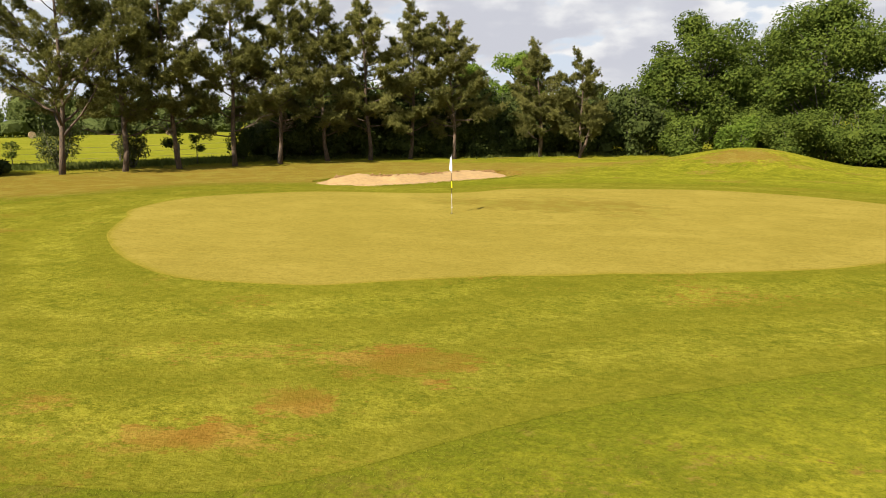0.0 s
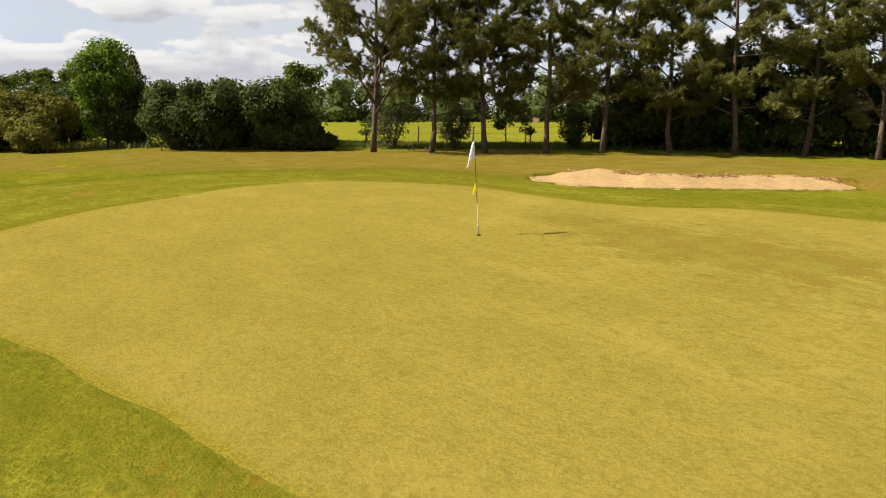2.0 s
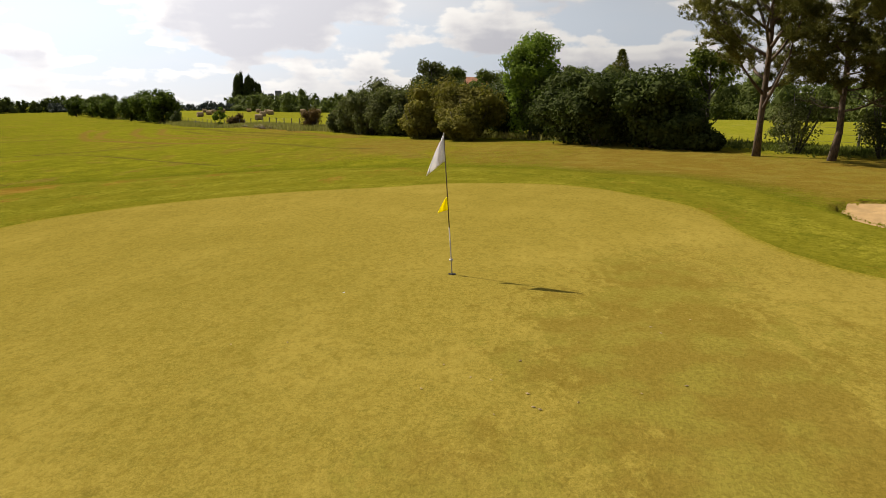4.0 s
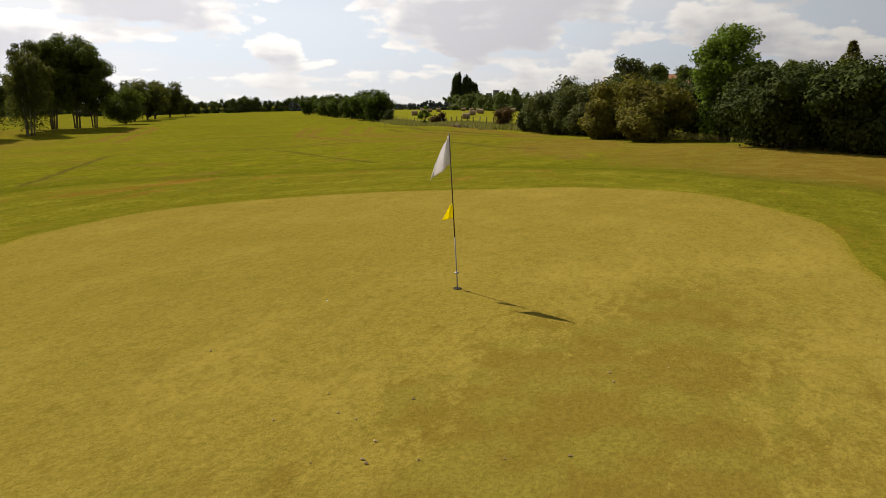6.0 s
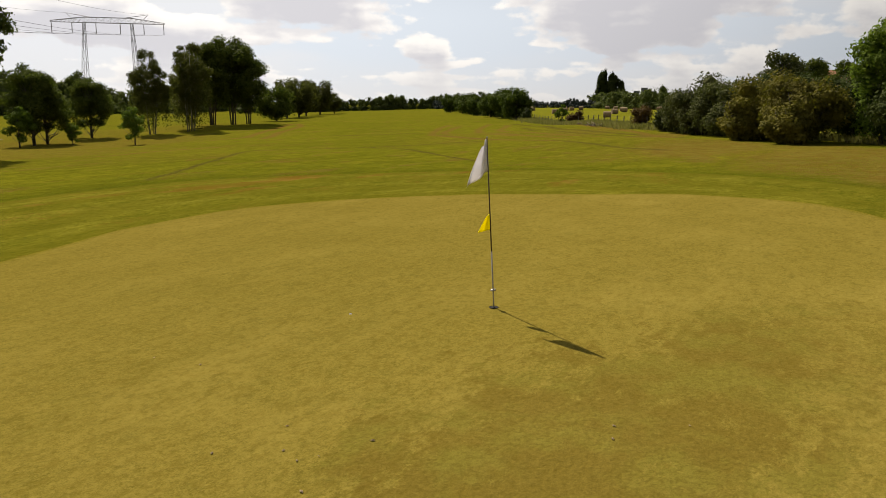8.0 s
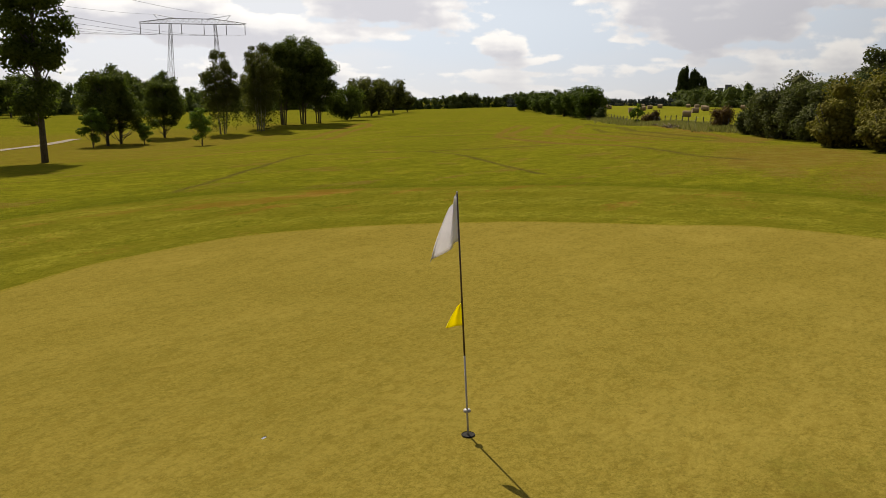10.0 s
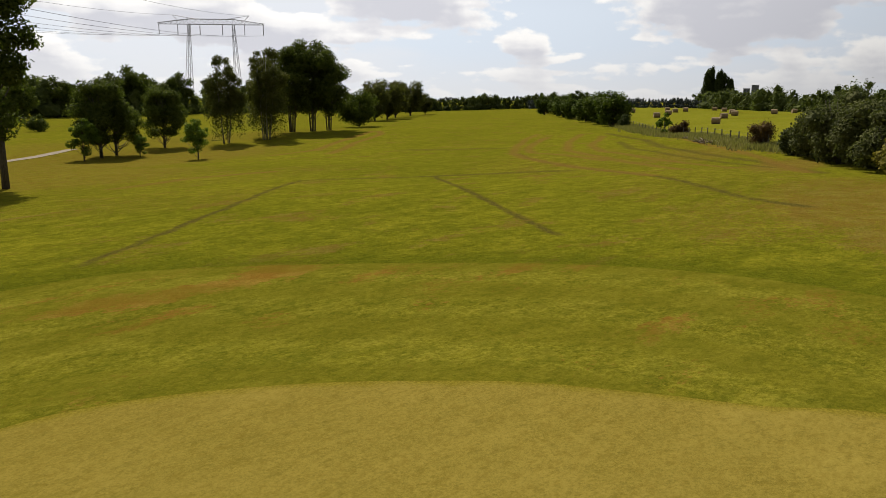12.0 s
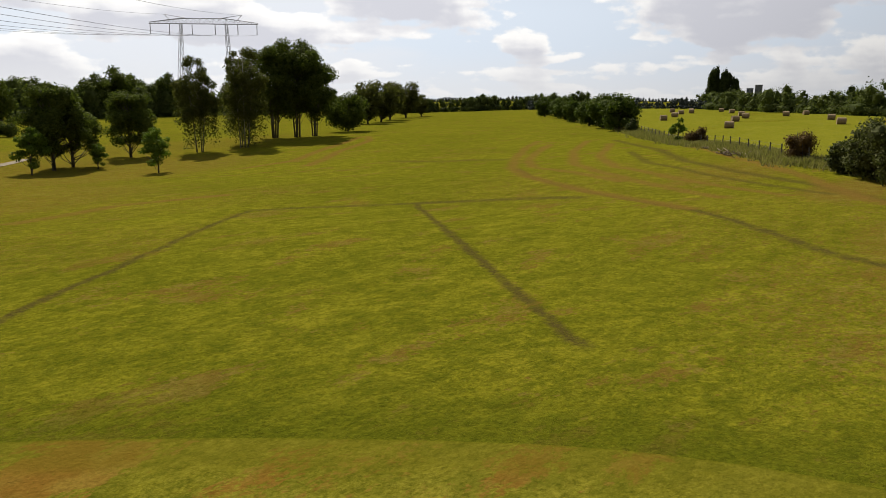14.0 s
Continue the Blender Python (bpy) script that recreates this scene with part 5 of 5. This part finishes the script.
ROUND = broad_meshes(66, 6.6, 0.8, 4.8, 0.44, 6500, M_OAK, M_BARK, 0.18, 34, 0.32)
tree("round_tree", -114.3, -106.0, ROUND, "low wide round tree at the fairway's edge", "tree", "", 0, (0.86, 0.86, 1.04))
FARTREE = broad_meshes(67, 12.4, 0.9, 4.6, 0.55, 8000, M_BIRCH, M_BARK, 0.22, 42, 0.32, shell=0.35)
for x, y, s, turn in ((-168, -150, 1.05, 0), (-180, -155.5, 1.12, 80), (-195, -165, 1.1, 160), (-220, -179, 1.16, 220), (-234, -183, 0.75, 300)):
    tree("distant_tree", x, y, FARTREE, "tall tree far along the fairway", "tree", "trees far along the fairway", turn, s)
for x, y, s, turn in ((-161, -284, 1.99, 10), (-172, -288, 2.33, 70), (-186, -297, 2.04, 190), (-97, -233, 1.42, 260), (-110, -243, 1.53, 300), (-201, -297, 2.16, 20), (-135, -272, 1.70, 120)):
    tree("dark_tree", x, y, BACKLIME, "dark rounded tree at the back of the rough", "tree", "dark trees behind", turn, s)
shrub("lawn_bush", -79.8, -168.8, 2.5, 2.5, 3.8, 0.3, 2500, M_OAK, "round bush on the far lawn", 290, 14, 0.4, 0, "bush")
tree("park_tree", -91.5, -215.2, SMALL, "small tree far back on the lawn", "tree", "", 0, 1.6)

# ---- distant woods, poplars, towers ----
def woods(name, pts, height, leaf, count, label, seed, depth=8.0, mat=None):
    """A belt of trees so close that their crowns meet, leafy to the ground."""
    r = np.random.default_rng(seed)
    L = []
    for (ax, ay), (bx, by) in zip(pts[:-1], pts[1:]):
        ln = math.hypot(bx - ax, by - ay)
        for s in np.arange(0, ln, height * (0.17 if ax > -900 else 0.4)):
            k = s / ln
            h = height * (0.82 + 0.16 * math.sin(s * 0.11 + seed) + r.normal(0, 0.10))
            off, slip = r.normal(0, depth * 0.3), r.normal(0, height * 0.05)
            x, y = ax + (bx - ax) * k + ((by - ay) * off + (bx - ax) * slip) / ln, ay + (by - ay) * k + ((ax - bx) * off + (by - ay) * slip) / ln
            z = gz(x, y)
            L.append((x, y, z + h * 0.58, h * 0.30, h * 0.30, h * 0.40))
            L.append((x + r.normal(0, h * 0.2), y + r.normal(0, h * 0.2), z + h * 0.20, h * 0.46, h * 0.46, h * 0.30))
            L.append((x + r.normal(0, h * 0.15), y + r.normal(0, h * 0.15), z + h * 0.84, h * 0.17, h * 0.17, h * 0.17))
    pos, nrm = in_lobes(L, int(count * 1.5), r, 0.35)
    root = empty(name, 0, 0, 0, label, "woods", "", "stuff")
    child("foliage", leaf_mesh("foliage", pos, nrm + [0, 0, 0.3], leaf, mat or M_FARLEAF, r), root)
    bm = bmesh.new()
    for l in L:
        bmesh.ops.create_icosphere(bm, subdivisions=1, radius=1, matrix=Matrix.Translation(l[:3]) @ Matrix.Diagonal((l[3] * 0.62, l[4] * 0.62, l[5] * 0.62, 1)))
    for v in bm.verts:
        v.co += Vector(r.normal(0, height * 0.035, 3))
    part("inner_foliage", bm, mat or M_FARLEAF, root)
    return root


# far belts get their haze from the leaf colour alone
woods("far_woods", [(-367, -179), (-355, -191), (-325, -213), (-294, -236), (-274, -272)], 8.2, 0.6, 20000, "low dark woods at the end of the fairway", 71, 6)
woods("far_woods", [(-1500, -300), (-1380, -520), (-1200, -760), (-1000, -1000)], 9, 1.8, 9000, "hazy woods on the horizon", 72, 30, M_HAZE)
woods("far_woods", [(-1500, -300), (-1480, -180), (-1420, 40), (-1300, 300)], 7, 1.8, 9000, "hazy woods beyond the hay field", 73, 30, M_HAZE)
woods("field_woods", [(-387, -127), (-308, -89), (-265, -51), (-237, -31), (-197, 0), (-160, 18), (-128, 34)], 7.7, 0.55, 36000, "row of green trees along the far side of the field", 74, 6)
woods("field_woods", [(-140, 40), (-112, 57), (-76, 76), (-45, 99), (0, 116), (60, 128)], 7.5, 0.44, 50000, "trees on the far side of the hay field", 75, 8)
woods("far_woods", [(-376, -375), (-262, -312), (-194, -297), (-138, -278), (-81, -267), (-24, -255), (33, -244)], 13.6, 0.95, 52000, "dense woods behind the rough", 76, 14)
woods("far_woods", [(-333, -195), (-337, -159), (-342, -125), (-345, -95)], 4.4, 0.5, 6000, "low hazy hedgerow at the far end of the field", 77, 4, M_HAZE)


def poplar_meshes(seed, h, r):
    rg = np.random.default_rng(seed)
    verts, faces = [], []
    tube(verts, faces, [(0, 0, 0), (0.1, 0, h * 0.5), (0, 0, h * 0.96)], [0.35, 0.2, 0.03], 6)
    L = [(rg.normal(0, r * 0.3), rg.normal(0, r * 0.3), z, r * (0.75 + 0.25 * math.sin(z / h * 3.1)), r * 0.8, r * 1.3) for z in np.linspace(1.8, h - 1.5, 16)]
    L = [(l[0], l[1], l[2], l[3] * min(1, (h - l[2]) / (h * 0.3) + 0.2), l[4] * min(1, (h - l[2]) / (h * 0.3) + 0.2), l[5]) for l in L]
    pos, nrm = in_lobes(L, 20000, rg, 0.5)
    return mesh("trunk", verts, faces, M_BARK, True), leaf_mesh("crown", pos, nrm + [0, 0, 0.6], 0.62, M_HEDGE, rg)


POPLAR = poplar_meshes(81, 15.0, 2.2)
for x, y, s, turn in ((-365.7, -115.2, 1.18, 0), (-364.5, -110.1, 1.10, 90), (-363.4, -105.3, 0.88, 200)):
    tree("poplar_tree", x, y, POPLAR, "dark columnar poplar at the edge of the field", "poplar", "poplars", turn, s)

for dx, dy, w, h in ((-557.5, -150.0, 4.3, 12.0), (-559, -144.7, 4.7, 14.3)):
    tower = empty("tower_block", dx, dy, gz(dx, dy), "dark grey square tower far beyond the trees", "building", "far towers")
    tower.rotation_euler = (0, 0, radians(15))
    bm = bmesh.new()
    box(bm, -w / 2, w / 2, -w / 2, w / 2, 0, h)
    part("wall", bm, M_CONCRETE, tower)
    bm = bmesh.new()
    box(bm, -w / 2 - 0.1, w / 2 + 0.1, -w / 2 - 0.1, w / 2 + 0.1, h, h + 0.35)
    part("roof", bm, M_CONCRETE, tower)
    for fl in range(int(h / 3)):
        for k in (-0.28, 0.28):
            bm = bmesh.new()
            box(bm, w / 2 - 0.02, w / 2 + 0.05, k * w - 0.7, k * w + 0.7, fl * 3 + 1.0, fl * 3 + 2.4)
            part("window", bm, M_GLASS, tower)

# ---- pylon ----
PX, PY, BIG = -290.0, -391.2, 2.04
ARM, LINE = Vector((-0.62, 0.785, 0)).normalized(), Vector((0.785, 0.62, 0)).normalized()
pylon = empty("pylon", PX, PY, gz(PX, PY), "tall steel lattice pylon with two legs and a wide crossarm", "pylon")
TOP = 24.7
pylon.scale = (BIG, BIG, BIG)


def at_arm(s, z, side=0.0):
    p = ARM * s + LINE * side
    return (p.x, p.y, z)


def lattice(name, ends_a, ends_b, bays, thick, label=""):
    """Four chords between two squares, with diagonals."""
    V, F = [], []
    n = len(ends_a)
    for p, q in zip(ends_a, ends_b):
        tube(V, F, [p, q], [thick, thick], 4)
    for b in range(bays):
        k0, k1 = b / bays, (b + 1) / bays
        for i in range(n):
            j = (i + 1) % n
            p = Vector(ends_a[i]).lerp(Vector(ends_b[i]), k0)
            q = Vector(ends_a[j]).lerp(Vector(ends_b[j]), k1)
            r = Vector(ends_a[j]).lerp(Vector(ends_b[j]), k0)
            tube(V, F, [p, q], [thick * 0.55] * 2, 3)
            tube(V, F, [p, r], [thick * 0.5] * 2, 3)
    return child(name, mesh(name, V, F, M_STEEL), pylon, label)


for s in (-1, 1):
    a4 = [at_arm(s * 7.6 + u * 0.95, 0, v * 1.6) for u, v in ((-1, -1), (1, -1), (1, 1), (-1, 1))]
    b4 = [at_arm(s * 6.5 + u * 0.28, TOP, v * 0.4) for u, v in ((-1, -1), (1, -1), (1, 1), (-1, 1))]
    lattice("leg", a4, b4, 8, 0.065)
for s0, s1, z0, z1 in ((-6.5, 6.5, 1.5, 1.5), (6.5, 15.6, 1.5, 0.35), (-6.5, -15.6, 1.5, 0.35)):
    a4 = [at_arm(s0, TOP + u * z0, v * 0.7) for u, v in ((0, -1), (1, -1), (1, 1), (0, 1))]
    b4 = [at_arm(s1, TOP + u * z1, v * (0.7 if abs(s1) < 7 else 0.25)) for u, v in ((0, -1), (1, -1), (1, 1), (0, 1))]
    lattice("crossarm", a4, b4, 7, 0.07)
for s in (-1, 1):
    V, F = [], []
    tube(V, F, [at_arm(s * 4.4, TOP + 1.5), at_arm(s * 7.6, TOP + 2.0), at_arm(s * 11.2, TOP + 2.6)], [0.09, 0.09, 0.05], 4)
    tube(V, F, [at_arm(s * 9.6, TOP + 1.0), at_arm(s * 11.2, TOP + 2.6)], [0.07, 0.05], 4)
    child("earth_wire_peak", mesh("earth_wire_peak", V, F, M_STEEL), pylon)
HANG = (-15.3, -9.8, -3.3, 3.3, 9.8, 15.3)
for s in HANG:
    V, F = [], []
    tube(V, F, [at_arm(s, TOP), at_arm(s, TOP - 2.9)], [0.09, 0.09], 5)
    for k in range(8):
        z = TOP - 0.5 - 0.3 * k
        tube(V, F, [at_arm(s, z), at_arm(s, z - 0.1)], [0.16, 0.14], 6)
    tube(V, F, [at_arm(s, TOP - 2.9, -0.5), at_arm(s, TOP - 2.9, 0.5)], [0.08, 0.08], 4)
    child("insulator", mesh("insulator", V, F, M_STEEL), pylon)
for s, z in [(h, TOP - 2.95) for h in HANG] + [(-11.2, TOP + 2.6), (11.2, TOP + 2.6)]:
    V, F = [], []
    pts = []
    for k in np.linspace(0, 1, 40):
        p = Vector(at_arm(s, z + CABLE_CLIMB * k - 4 * CABLE_SAG * k * (1 - k))) + LINE * (330 * k)
        pts.append(p)
    tube(V, F, pts, [0.035] * 40, 4)
    child("cable", mesh("cable", V, F, M_CABLE), pylon)
